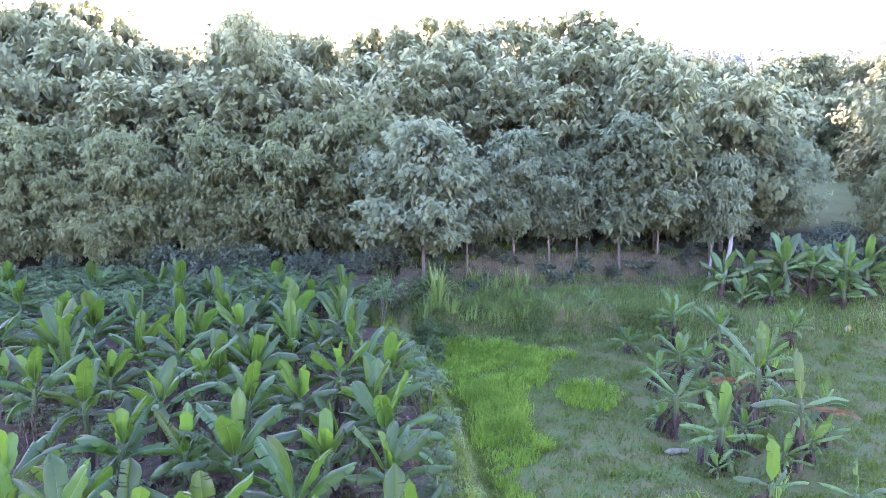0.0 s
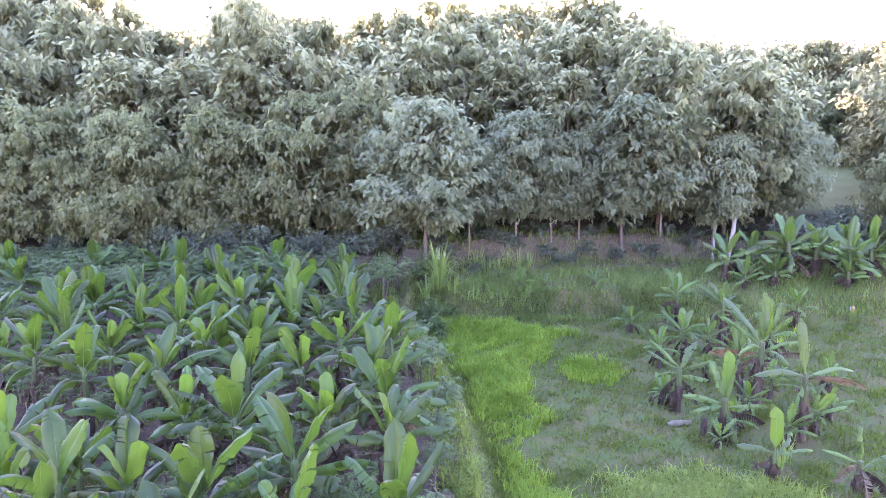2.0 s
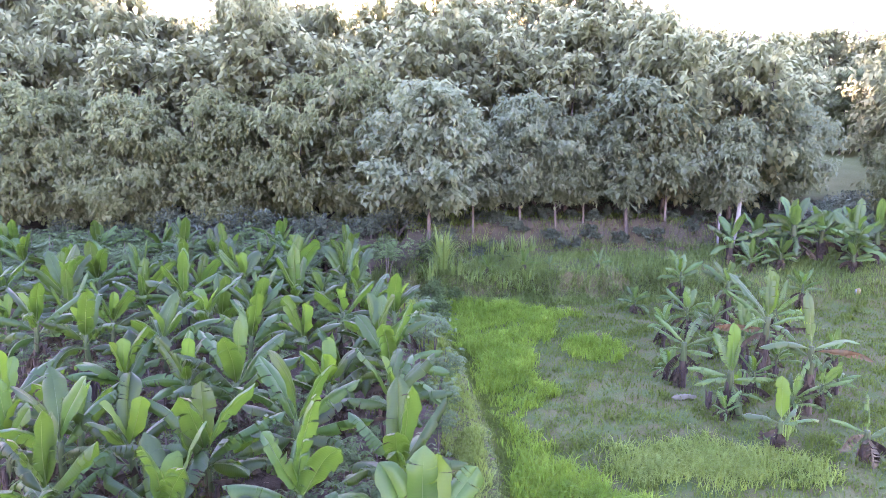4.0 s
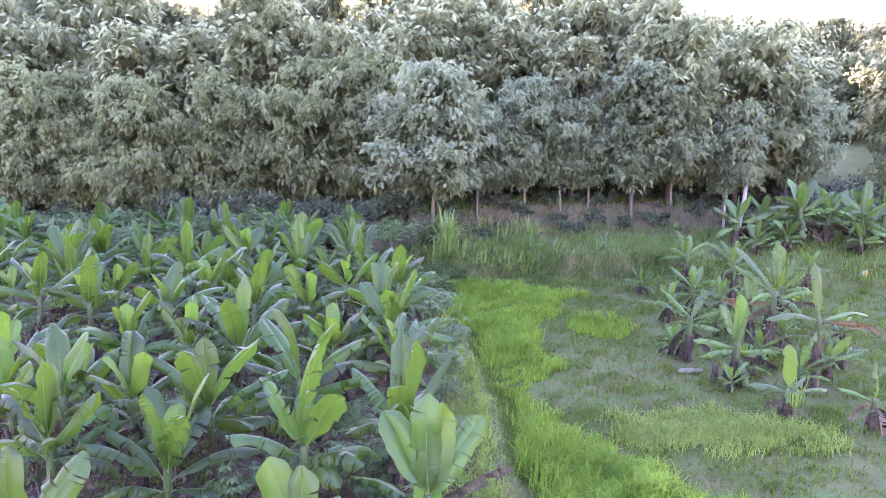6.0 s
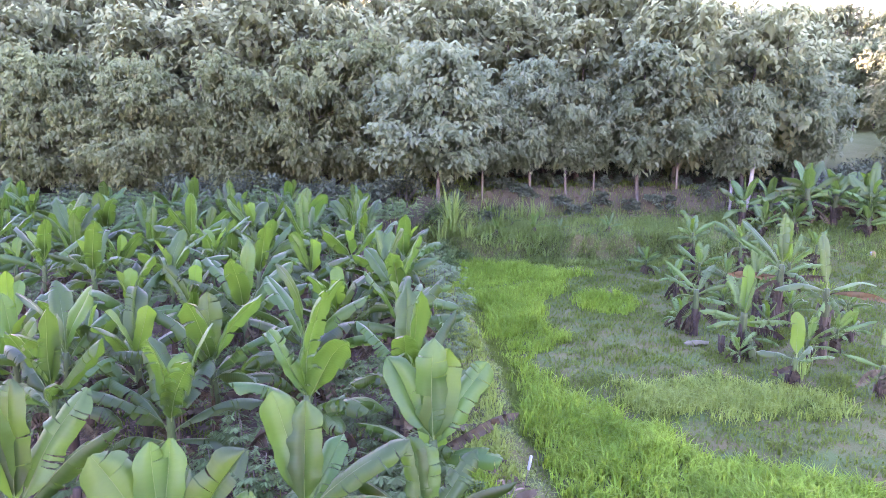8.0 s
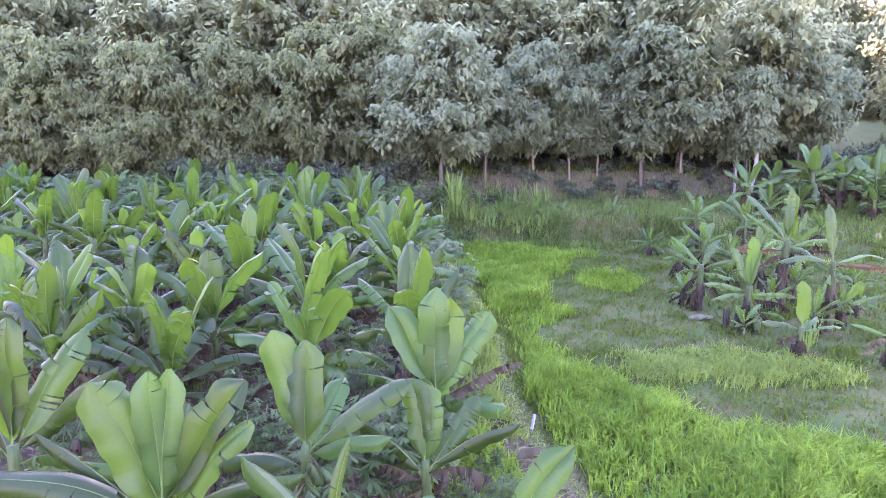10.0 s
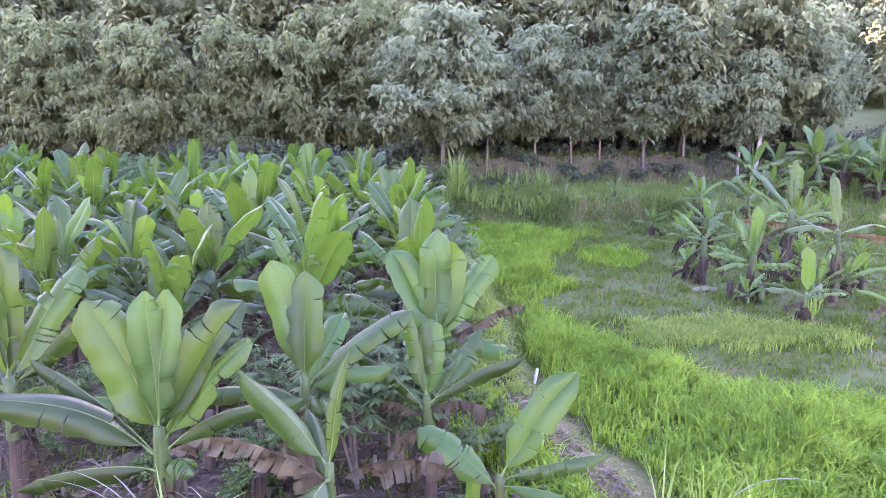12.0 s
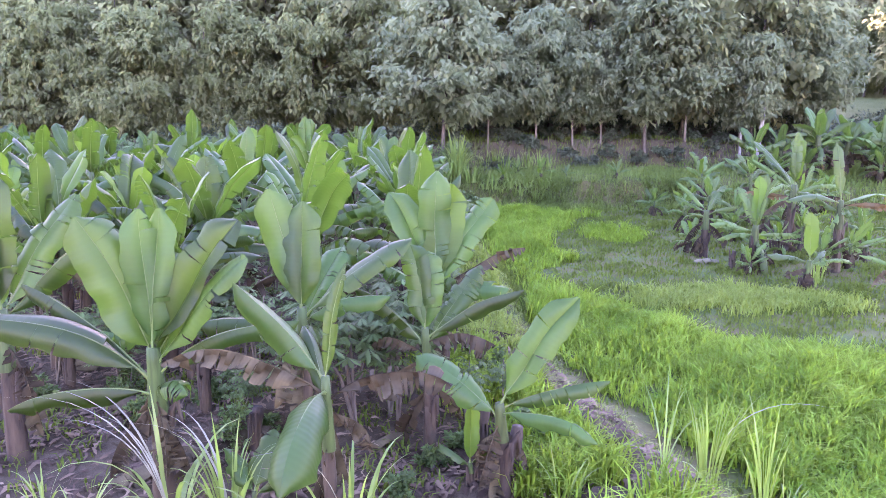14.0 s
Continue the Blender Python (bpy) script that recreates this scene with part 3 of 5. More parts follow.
def banana(x, y, crown, leaves=None, seed=0, size=1.0, stem_r=0.1, dry=3, name="banana_plant", label="", group="", n=14, skirt=2, torn=0.24):
    """A banana plant: pseudostem, leaves in a fan from its crown, dry leaves that hang down. leaves: rows of azimuth, length, width, first and last slope, kind (0 green, 1 young, 2 dry)."""
    rng = np.random.default_rng(1000 + seed)
    z = float(height(x, y))
    root = new(name)
    root.empty_display_size = 0.2
    root.matrix_basis = pose(x, y, z - 0.03)
    h = max(crown - z, 0.25)
    broad = 1.08 if leaves is None else 1.02
    if leaves is None:
        leaves = []
        k = rng.integers(9, 13)
        a0 = rng.uniform(0, 360)
        fresh = rng.integers(0, 5) // 2
        for i in range(k):
            q = i / (k - 1)
            first = 84 - 64 * q ** 0.85 + rng.uniform(-16, 8)
            last = first - (10 + 62 * q ** 1.2) + rng.uniform(-24, 14)
            leaves.append((a0 + 137.5 * i + rng.uniform(-40, 40), size * rng.uniform(1.15, 1.65) * (1 - 0.3 * (i < fresh)), size * rng.uniform(0.33, 0.43) * (1 - 0.1 * (i < fresh)), first, last, 1 if i < fresh else 0, rng.normal(0, 30)))
        for i in range(dry):
            leaves.append((rng.uniform(0, 360), size * rng.uniform(0.8, 1.2), size * 0.3, rng.uniform(-20, 20), rng.uniform(-88, -70), 2))
    lean = rng.uniform(-0.06, 0.06, 2) * h
    t = np.linspace(0, 1, 7)
    pts = np.stack([lean[0] * t ** 2, lean[1] * t ** 2, t * (h + 0.12 * size)], -1)
    rad = stem_r * size * (1.1 - 0.62 * t) * rng.uniform(0.92, 1.08, 7)
    pieces = [tube(pts, rad, 9)]
    for i in range(4):
        a = rng.uniform(0, 6.28)
        zz = rng.uniform(0.25, 0.8) * h
        o = np.array([math.cos(a), math.sin(a), 0]) * stem_r * size
        pieces.append(tube([o * 0.6 + [0, 0, zz * 0.5], o * 1.1 + [0, 0, zz], o * 1.7 + [0, 0, zz + 0.12], o * 2.0 + [0, 0, zz - 0.12]], [0.05 * size, 0.045 * size, 0.03 * size, 0.012], 5, False))
    v, f = joined(pieces)
    part("pseudostem", mesh_np("pseudostem", v, f, M_STEM), root)
    tip = pts[-1]
    st = np.linspace(0, 1, 6)
    sheath = tube(np.stack([np.interp(0.62 + 0.4 * st, t, pts[:, 0]), np.interp(0.62 + 0.4 * st, t, pts[:, 1]), (0.62 + 0.4 * st) * pts[-1][2]], -1), stem_r * size * (0.9 - 0.34 * st), 9)
    part("leaf_sheath", mesh_np("leaf_sheath", *sheath, M_SHEATH), root, None, "pale green top of the stem")
    for i, (az, ln, wd, e0, e1, kind, *rolled) in enumerate(leaves):
        roll = rolled[0] if rolled else rng.normal(0, 20)
        tear = 0.75 if kind >= 2 else torn * (0.3 if kind == 1 else 1.0) * (rng.uniform(0.3, 1.2) if i < 4 else rng.uniform(0.8, 2.6))
        if group == MEADOW and kind == 0:
            wd, tear = wd * 0.9, min(tear * 2.2, 0.7)
        v, f, uv, rib = leaf_blade(rng, ln * 0.96, wd * (1.35 if kind >= 2 else broad), e0, e1, tear, kind, n, roll)
        drop = 0.02 * size + min(0.045 * i * size, 0.4 * h)
        m = Matrix.Translation((tip[0], tip[1], tip[2] - drop)) @ Matrix.Rotation(radians(az), 4, "Z")
        leaf = part("dry_leaf" if kind >= 2 else "leaf", mesh_np("leaf", v, f, M_LEAF_LIGHT if kind == 0 and group != FIELD else MATS[kind], uv), root, m, ("", "bright yellow-green young leaf", "withered brown hanging leaf", "withered orange-brown leaf")[kind])
        part("midrib", mesh_np("midrib", *rib, M_DRY if kind >= 2 else M_RIB), leaf)
    for i in range(skirt):
        ln = min(0.75, 0.6 * h + 0.1) * rng.uniform(0.8, 1.15)
        v, f, uv, rib = leaf_blade(rng, ln, 0.34 * size, rng.uniform(-70, -40), rng.uniform(-95, -80), 0.7, 2, 9, rng.normal(0, 30))
        q = rng.uniform(0.55, 0.92)
        at = Matrix.Translation((lean[0] * q * q, lean[1] * q * q, q * h)) @ Matrix.Rotation(rng.uniform(0, 6.28), 4, "Z")
        leaf = part("dry_leaf", mesh_np("leaf", v, f, M_DRY, uv), root, at, "withered brown hanging leaf")
        part("midrib", mesh_np("midrib", *rib, M_DRY), leaf)
    return tagged(root, label or "green banana plant with broad split leaves in bare soil", "banana plant", group)


# the plants that the camera comes down beside
banana(-3.1, 7.1, 1.95, [(125, 1.35, 0.38, 86, 82, 0, 0), (60, 1.4, 0.36, 84, 80, 0, 10), (188, 1.5, 0.54, 70, 60, 0, -50), (14, 1.6, 0.5, 62, 50, 0, 50), (-8, 1.5, 0.34, 52, 40, 0, 30), (80, 1.2, 0.4, 70, 50, 0, 0),
       (8, 1.5, 0.34, 38, -8, 0, 30), (186, 2.0, 0.46, 36, -6, 0, -25), (165, 1.8, 0.38, 42, 8, 0, -10), (330, 0.55, 0.36, 40, -50, 0, 0), (200, 1.3, 0.36, 16, -30, 0, -20), (300, 0.8, 0.3, -30, -85, 2, 0), (230, 0.8, 0.3, -30, -85, 2, 0), (100, 0.8, 0.3, -30, -85, 2, 0)],
       1, stem_r=0.12, n=24, label="large banana plant with broad arching leaves and bare stem", group=FIELD, torn=0.12)
banana(-1.15, 6.2, 1.97, [(163, 1.15, 0.44, 48, 36, 0, -40), (55, 1.05, 0.13, 82, 60, 0, 60), (262, 1.25, 0.56, 10, -66, 0, 0), (178, 1.5, 0.27, 34, -28, 2, 0), (2, 1.15, 0.3, 34, -40, 2, 0), (120, 0.8, 0.2, 60, 20, 0, 0), (40, 0.7, 0.2, -30, -80, 2, 0)],
       2, stem_r=0.07, n=20, label="thin banana plant with withered side leaves", group=FIELD, torn=0.1)
banana(-0.35, 8.5, 1.75, [(125, 1.0, 0.34, 76, 66, 0, -30), (80, 0.95, 0.36, 84, 72, 0, 0), (4, 1.25, 0.32, 36, 12, 0, 20), (-14, 0.85, 0.34, 22, -30, 2, 0), (172, 1.05, 0.36, 50, 20, 0, -40), (38, 1.2, 0.34, 52, 36, 0, 30), (150, 0.9, 0.28, 20, -50, 2, 0), (200, 0.7, 0.28, -20, -80, 2, 0)],
       3, stem_r=0.08, n=20, label="slender banana plant with a tall bare stem", group=FIELD)
banana(0.5, 7.45, 1.25, [(14, 1.35, 0.38, 58, 46, 0, 45), (2, 1.15, 0.30, 28, -6, 0, 10), (-32, 1.1, 0.28, 18, -36, 0, 10), (166, 1.05, 0.40, 42, 18, 0, -35), (240, 0.7, 0.2, -40, -85, 2, 0), (20, 0.6, 0.2, -40, -85, 2, 0), (140, 0.6, 0.2, -40, -85, 2, 0)],
       4, stem_r=0.09, n=20, label="young banana plant with few leaves beside the path", group=FIELD)
banana(-5.3, 8.1, 2.0, [(100, 1.5, 0.46, 86, 80, 0, 0), (165, 1.4, 0.50, 78, 70, 1, -40), (40, 1.6, 0.46, 62, 50, 0, 35), (15, 1.55, 0.42, 50, 26, 0, 40), (190, 1.6, 0.46, 50, 20, 0, -40), (-20, 1.3, 0.4, 25, -20, 0, 20), (140, 1.5, 0.42, 45, 10, 0, 0), (5, 1.5, 0.4, 15, -25, 0, 15), (-40, 1.0, 0.3, -10, -80, 2, 0), (230, 1.0, 0.3, -10, -80, 2, 0)],
       5, stem_r=0.12, n=20, group=FIELD)
banana(-1.8, 8.2, 2.05, [(150, 1.38, 0.46, 74, 68, 0, -45), (100, 1.25, 0.42, 82, 74, 0, 0), (3, 1.5, 0.36, 42, 26, 0, 35), (-12, 1.1, 0.34, 34, -6, 0, 25), (300, 0.6, 0.34, 20, -40, 0, 0), (60, 1.1, 0.34, 60, 30, 0, 20), (185, 1.2, 0.36, 24, -30, 0, -20), (250, 0.9, 0.3, -20, -85, 2, 0), (130, 0.9, 0.3, -20, -85, 2, 0)],
       6, stem_r=0.1, n=20, group=FIELD, torn=0.1)
banana(-0.25, 10.1, 2.0, [(152, 1.35, 0.46, 60, 52, 0, -40), (95, 1.5, 0.46, 84, 78, 0, 0), (62, 1.4, 0.50, 74, 66, 1, 25), (28, 1.45, 0.44, 58, 46, 0, 40), (2, 1.35, 0.26, 40, 6, 2, 0), (172, 1.2, 0.36, 32, 4, 0, -30), (300, 0.7, 0.36, 60, -10, 0, 0), (-25, 1.1, 0.38, 30, -10, 0, 20), (110, 0.9, 0.40, 82, 76, 1, 0), (200, 1.0, 0.3, 0, -70, 2, 0)],
       7, stem_r=0.11, n=20, group=FIELD)
banana(-1.95, 6.5, 0.75, [(70, 0.6, 0.3, 60, 30, 0, 0), (140, 0.55, 0.28, 50, 10, 0, -20), (10, 0.5, 0.24, 45, 10, 0, 20)], 8, size=0.5, stem_r=0.08, dry=0, skirt=1, label="low banana sucker between the older plants", group=FIELD)
banana(0.15, 7.6, 0.55, [(95, 0.6, 0.2, 84, 78, 1, 0), (20, 0.4, 0.16, 50, 20, 0, 0), (170, 0.4, 0.16, 50, 10, 0, 0)], 9, size=0.5, stem_r=0.08, dry=0, skirt=1, label="low banana sucker between the older plants", group=FIELD)
PLANTS = ((-4.65, 11.2, 2.0), (-2.35, 11.1, 2.3), (-0.95, 12.4, 2.35), (-6.6, 11.3, 2.35), (-4.45, 12.9, 2.3), (-5.8, 12.9, 2.4), (-7.3, 13.0, 2.4),
          (-3.05, 14.1, 2.35), (-1.35, 15.6, 2.35), (-2.7, 16.5, 2.3), (-4.8, 16.2, 2.4), (-6.1, 16.6, 2.4), (-8.1, 17.2, 2.2), (-9.6, 15.3, 2.3))
for i, (px, py, pc) in enumerate(PLANTS):
    banana(px, py, pc, seed=20 + i, size=1.0 + 0.06 * math.sin(i * 2.1), group=FIELD, n=18)
PLANTS_B = ((-9.6, 18.8, 2.8), (-7.75, 19.2, 2.6), (-5.4, 19.0, 2.7), (-3.9, 19.4, 2.6), (-1.9, 19.3, 2.6), (-11.9, 20.3, 2.7), (-1.5, 18.0, 2.4), (-7.3, 21.2, 2.8),
            (-3.1, 21.6, 2.7), (-1.6, 22.2, 2.6), (-5.8, 22.4, 2.7), (-8.6, 23.2, 2.9), (-13.2, 24.6, 2.8), (-3.3, 25.6, 2.8), (-7.6, 26.0, 2.9))
for i, (px, py, pc) in enumerate(PLANTS_B):
    banana(px, py, pc, seed=60 + i, size=1.0, group=FIELD, n=16)


def field_rest():
    """The rows further back: five plants, each stood in many places, turned and scaled."""
    rng = np.random.default_rng(77)
    taken = [(p[0], p[1]) for p in PLANTS + PLANTS_B]
    protos = []
    for yy in np.arange(13.5, 39.5, 1.6):
        for xx in np.arange(-30, 0, 1.8):
            x, y = xx + rng.uniform(-0.7, 0.7), yy + rng.uniform(-0.6, 0.6)
            if x > edge_x(y) - 0.9 - 1.1 * step(20, 24, y) - 0.7 * step(26, 31, y) or x < -0.68 * y - 1 or y > bank_y(x) - 1.2 or any(math.hypot(x - a, y - b) < (1.35 if y > 19 else 1.15) for a, b in taken):
                continue
            share = 0.4 + 0.5 * step(-16, -4, x)
            if rng.random() > share:
                continue
            taken.append((x, y))
            z = float(height(x, y))
            if len(protos) < 12:
                protos.append((banana(x, y, z + rng.uniform(1.5, 2.0), seed=200 + len(protos), group=FIELD, n=12), z))
            else:
                copy_thing(protos[rng.integers(0, 12)][0], pose(x, y, z - 0.03, 0, 0, rng.uniform(0, 360)) @ Matrix.Scale(rng.uniform(0.85, 1.12), 4))
    return taken


TAKEN = field_rest()

# the wet meadow's plants
W = (
    (8.6, 33.0, 0.6, 0.62, 0, "small banana sucker in wet grass"), (8.4, 27.6, 0.95, 0.62, 0, "small thin banana plant in wet grass"),
    (10.9, 33.4, 1.75, 0.85, 2, ""), (11.8, 30.2, 2.0, 0.85, 3, "banana plant with orange withered leaves"),
    (10.6, 25.6, 1.2, 0.7, 3, "low banana plant with mostly dry leaves"), (16.6, 33.6, 1.2, 0.7, 1, ""), (9.6, 28.5, 1.3, 0.7, 2, ""),
    (12.6, 27.4, 1.5, 0.75, 3, ""),
)
for i, (px, py, pc, sz, dr, lab) in enumerate(W):
    banana(px, py, pc, seed=300 + i, size=sz, stem_r=0.1, dry=dr + 2, label=lab or "banana plant with split leaves in wet grass", group=MEADOW, skirt=4)
banana(7.75, 23.3, 1.35, [(165, 1.3, 0.3, 52, 30, 0), (150, 1.1, 0.26, 34, 10, 0), (30, 1.15, 0.3, 56, 34, 0), (20, 1.2, 0.3, 22, -6, 0), (200, 0.95, 0.24, 20, -55, 0), (10, 1.0, 0.3, 0, -30, 0), (180, 1.0, 0.3, -30, -88, 2), (330, 1.0, 0.3, -30, -88, 2)],
       330, stem_r=0.14, label="banana plant with narrow split leaves in wet grass", group=MEADOW, skirt=4)
banana(8.3, 20.8, 1.25, [(70, 1.35, 0.36, 80, 74, 1), (130, 1.2, 0.3, 66, 52, 0), (110, 1.0, 0.3, 78, 60, 0), (20, 1.15, 0.36, 78, 70, 0), (170, 1.2, 0.34, 24, -12, 0), (190, 1.1, 0.3, 8, -30, 0), (5, 1.3, 0.34, 12, -24, 0), (300, 1.1, 0.38, -50, -86, 0), (-20, 1.1, 0.3, 4, -40, 2),
       (160, 1.1, 0.34, 32, 12, 0), (220, 0.9, 0.3, -60, -88, 2), (180, 0.9, 0.3, -60, -88, 2), (330, 0.9, 0.3, -60, -88, 2)],
       331, stem_r=0.15, label="low banana clump with a bright upright leaf", group=MEADOW, skirt=4)
banana(10.4, 23.4, 2.15, [(80, 1.6, 0.4, 84, 78, 0), (55, 1.55, 0.42, 70, 62, 1), (140, 1.9, 0.36, 54, 34, 0), (150, 1.7, 0.34, 44, 18, 0), (215, 1.4, 0.3, 30, -50, 0), (300, 1.1, 0.34, 10, -60, 0), (5, 1.5, 0.3, 24, -10, 0), (120, 1.3, 0.34, 60, 30, 0), (184, 1.7, 0.3, 14, -12, 3, 0), (0, 1.5, 0.3, 12, -20, 2), (200, 1.2, 0.3, 0, -60, 2)],
       332, stem_r=0.15, label="tall banana plant with an orange withered leaf", group=MEADOW, skirt=4)
banana(10.7, 20.8, 1.95, [(100, 1.6, 0.32, 80, 72, 0), (185, 1.55, 0.38, 22, -30, 0), (0, 1.4, 0.34, 28, -22, 1), (-8, 1.7, 0.26, 14, -42, 3, 0), (270, 0.9, 0.36, 10, -70, 0), (210, 1.1, 0.34, -50, -86, 0), (30, 1.0, 0.3, -40, -85, 0), (150, 1.0, 0.3, 40, 0, 0)],
       333, stem_r=0.13, label="banana plant with drooping leaves and peeling stem", group=MEADOW, skirt=4)
banana(8.65, 18.2, 0.75, [(95, 1.15, 0.36, 86, 84, 1), (170, 0.95, 0.26, 22, -10, 0), (8, 1.0, 0.24, 18, -14, 0), (40, 0.8, 0.24, 34, 6, 0), (200, 0.7, 0.22, 5, -40, 2)],
       334, stem_r=0.1, label="young banana plant with one bright upright leaf", group=MEADOW, skirt=4)
banana(10.6, 17.6, 0.75, [(80, 0.9, 0.26, 82, 78, 0), (160, 0.9, 0.2, 26, 2, 0), (200, 1.0, 0.3, 10, -70, 2), (250, 1.0, 0.3, 0, -80, 2), (300, 1.0, 0.3, 0, -80, 2), (20, 1.0, 0.3, 30, -10, 0)],
       335, stem_r=0.12, label="half dead banana plant with dry skirt", group=MEADOW, skirt=4)
SUCKERS = ((8.9, 21.4, 0.5, 0.5), (8.0, 20.2, 0.4, 0.42), (11.1, 24.0, 0.8, 0.6), (9.9, 22.8, 0.6, 0.5), (10.1, 20.5, 0.6, 0.6), (11.3, 21.3, 0.7, 0.55), (7.4, 23.8, 0.5, 0.5), (12.3, 30.8, 0.8, 0.6), (11.0, 29.6, 0.7, 0.6), (10.3, 33.0, 0.8, 0.5), (9.7, 26.2, 0.6, 0.5), (11.6, 26.6, 0.8, 0.6), (13.4, 24.6, 0.7, 0.6), (12.4, 22.4, 0.5, 0.5))
for i, (px, py, pc, sz) in enumerate(SUCKERS):
    banana(px, py, pc, seed=380 + i, size=sz, stem_r=0.12, dry=3, label="low banana sucker beside an older plant in wet grass", group=MEADOW, n=10, skirt=3)
FAR_W = ((14.9, 38.3, 2.7, 1.15), (16.7, 39.0, 2.6, 1.05), (18.3, 38.4, 3.3, 1.35), (19.9, 38.8, 3.0, 1.25), (21.3, 38.0, 2.8, 1.2), (22.8, 38.6, 2.9, 1.2), (19.1, 40.2, 2.8, 1.1), (24.2, 37.8, 2.8, 1.1), (17.3, 37.6, 2.0, 0.8), (20.9, 37.3, 2.0, 0.8), (15.6, 37.4, 1.8, 0.7), (22.4, 40.4, 2.9, 1.1))
for i, (px, py, pc, sz) in enumerate(FAR_W):
    banana(px, py, pc, seed=350 + i, size=sz, stem_r=0.15, dry=4, label="tall banana plant with dry skirt at the terrace", group="banana grove on the terrace", n=10, skirt=5)

EDGE_W = ((2.0, 36.4, 0.5, 1), (3.85, 36.7, 0.62, 1), (5.2, 36.9, 0.4, 0), (7.7, 37.0, 0.55, 0), (2.9, 38.6, 0.4, 0))
for i, (px, py, sz, fresh) in enumerate(EDGE_W):
    rows = [(40 + 75 * k + 20 * math.sin(3 * k + i), 1.3 * sz, 0.32 * sz, 72 - 9 * k, 40 - 16 * k, fresh) for k in range(5)]
    banana(px, py, float(height(px, py)) + 0.3, rows + [(200, 0.8 * sz, 0.3 * sz, -20, -80, 2)], seed=420 + i, size=sz, stem_r=0.1, label="small banana sucker on the terrace's grassy edge", group="banana suckers on the terrace", n=8, skirt=1)


# ---- cassava between the bananas ----
def cassava_meshes(seed, tall, spread, leaves):
    rng = np.random.default_rng(seed)
    stems = []
    tips = []
    for i in range(rng.integers(2, 4)):
        a, l = rng.uniform(0, 6.28), rng.uniform(0.2, 1.0) * spread * 0.6
        p = [(0, 0, 0), (math.cos(a) * l * 0.3, math.sin(a) * l * 0.3, tall * 0.4), (math.cos(a) * l, math.sin(a) * l, tall * rng.uniform(0.75, 0.95))]
        stems.append(tube(p, [0.022, 0.018, 0.01], 5, False))
        tips.append(np.array(p))
    vs, fs, at = [], [], 0
    for i in range(leaves):
        p = tips[rng.integers(0, len(tips))]
        q = rng.uniform(0.35, 1.0)
        c = p[1] + (p[2] - p[1]) * q if q > 0 else p[1]
        a = rng.uniform(0, 6.28)
        r = rng.uniform(0.15, 0.55) * spread
        hub = c + np.array([math.cos(a) * r, math.sin(a) * r, rng.uniform(-0.12, 0.2) * tall * 0.5])
        for k in range(6):
            b = a + (k - 2.5) * 0.72
            ln = rng.uniform(0.11, 0.19) * (1.2 - 0.12 * abs(k - 2.5))
            d = np.array([math.cos(b), math.sin(b), -0.45])
            w = np.array([-math.sin(b), math.cos(b), 0.0]) * 0.026
            vs += [hub, hub + d * ln * 0.6 + w, hub + d * ln, hub + d * ln * 0.6 - w]
            fs.append((at, at + 1, at + 2, at + 3))
            at += 4
    return mesh_np("stem", *joined(stems), M_BARK), mesh_np("foliage", vs, fs, M_CASSAVA, smooth=False)


def cassava_thing(stem, leafage, m, label):
    root = new("cassava_plant")
    root.matrix_basis = m
    part("stem", stem, root)
    part("foliage", leafage, root)
    return tagged(root, label, "cassava plant", "cassava among the bananas")


def build_cassava():
    rng = np.random.default_rng(31)
    kinds = [cassava_meshes(400 + i, 1.5 + 0.15 * i, 0.9 + 0.08 * (i % 3), 105) for i in range(5)]
    spots = [(-1.35, 9.0, 1.3), (-0.95, 9.5, 1.2), (-0.8, 9.0, 1.0), (0.1, 9.2, 0.5), (0.6, 9.6, 0.45), (-2.1, 9.5, 0.7), (-2.9, 9.2, 0.5), (-1.5, 10.4, 0.8), (-3.0, 10.3, 0.8), (-6.9, 9.9, 0.9), (-1.9, 13.3, 0.9), (-2.2, 14.9, 0.9)]
    for i, (x, y, s) in enumerate(spots):
        cassava_thing(*kinds[i % 5], pose(x, y, float(height(x, y)) - 0.02, 0, 0, 70 * i) @ Matrix.Scale(s, 4), "leafy grey-green cassava bush between banana plants")
    for yy in np.arange(10.5, 40, 1.4):
        for xx in np.arange(-30, 0, 1.4):
            x, y = xx + rng.uniform(-0.6, 0.6), yy + rng.uniform(-0.6, 0.6)
            if x > edge_x(y) - 0.7 or x < -0.68 * y - 1 or y > bank_y(x) - 0.3:
                continue
            near = min(math.hypot(x - a, y - b) for a, b in TAKEN)
            if near < 0.5 or rng.random() > 0.8 + 0.12 * float(step(-4, -10, x)):
                continue
            s = rng.uniform(0.75, 1.15) * (0.85 + 0.45 * float(step(24, 34, y)))
            cassava_thing(*kinds[rng.integers(0, 5)], pose(x, y, float(height(x, y)) - 0.02, 0, 0, rng.uniform(0, 360)) @ Matrix.Scale(s, 4), "leafy grey-green cassava bush between banana plants")


build_cassava()


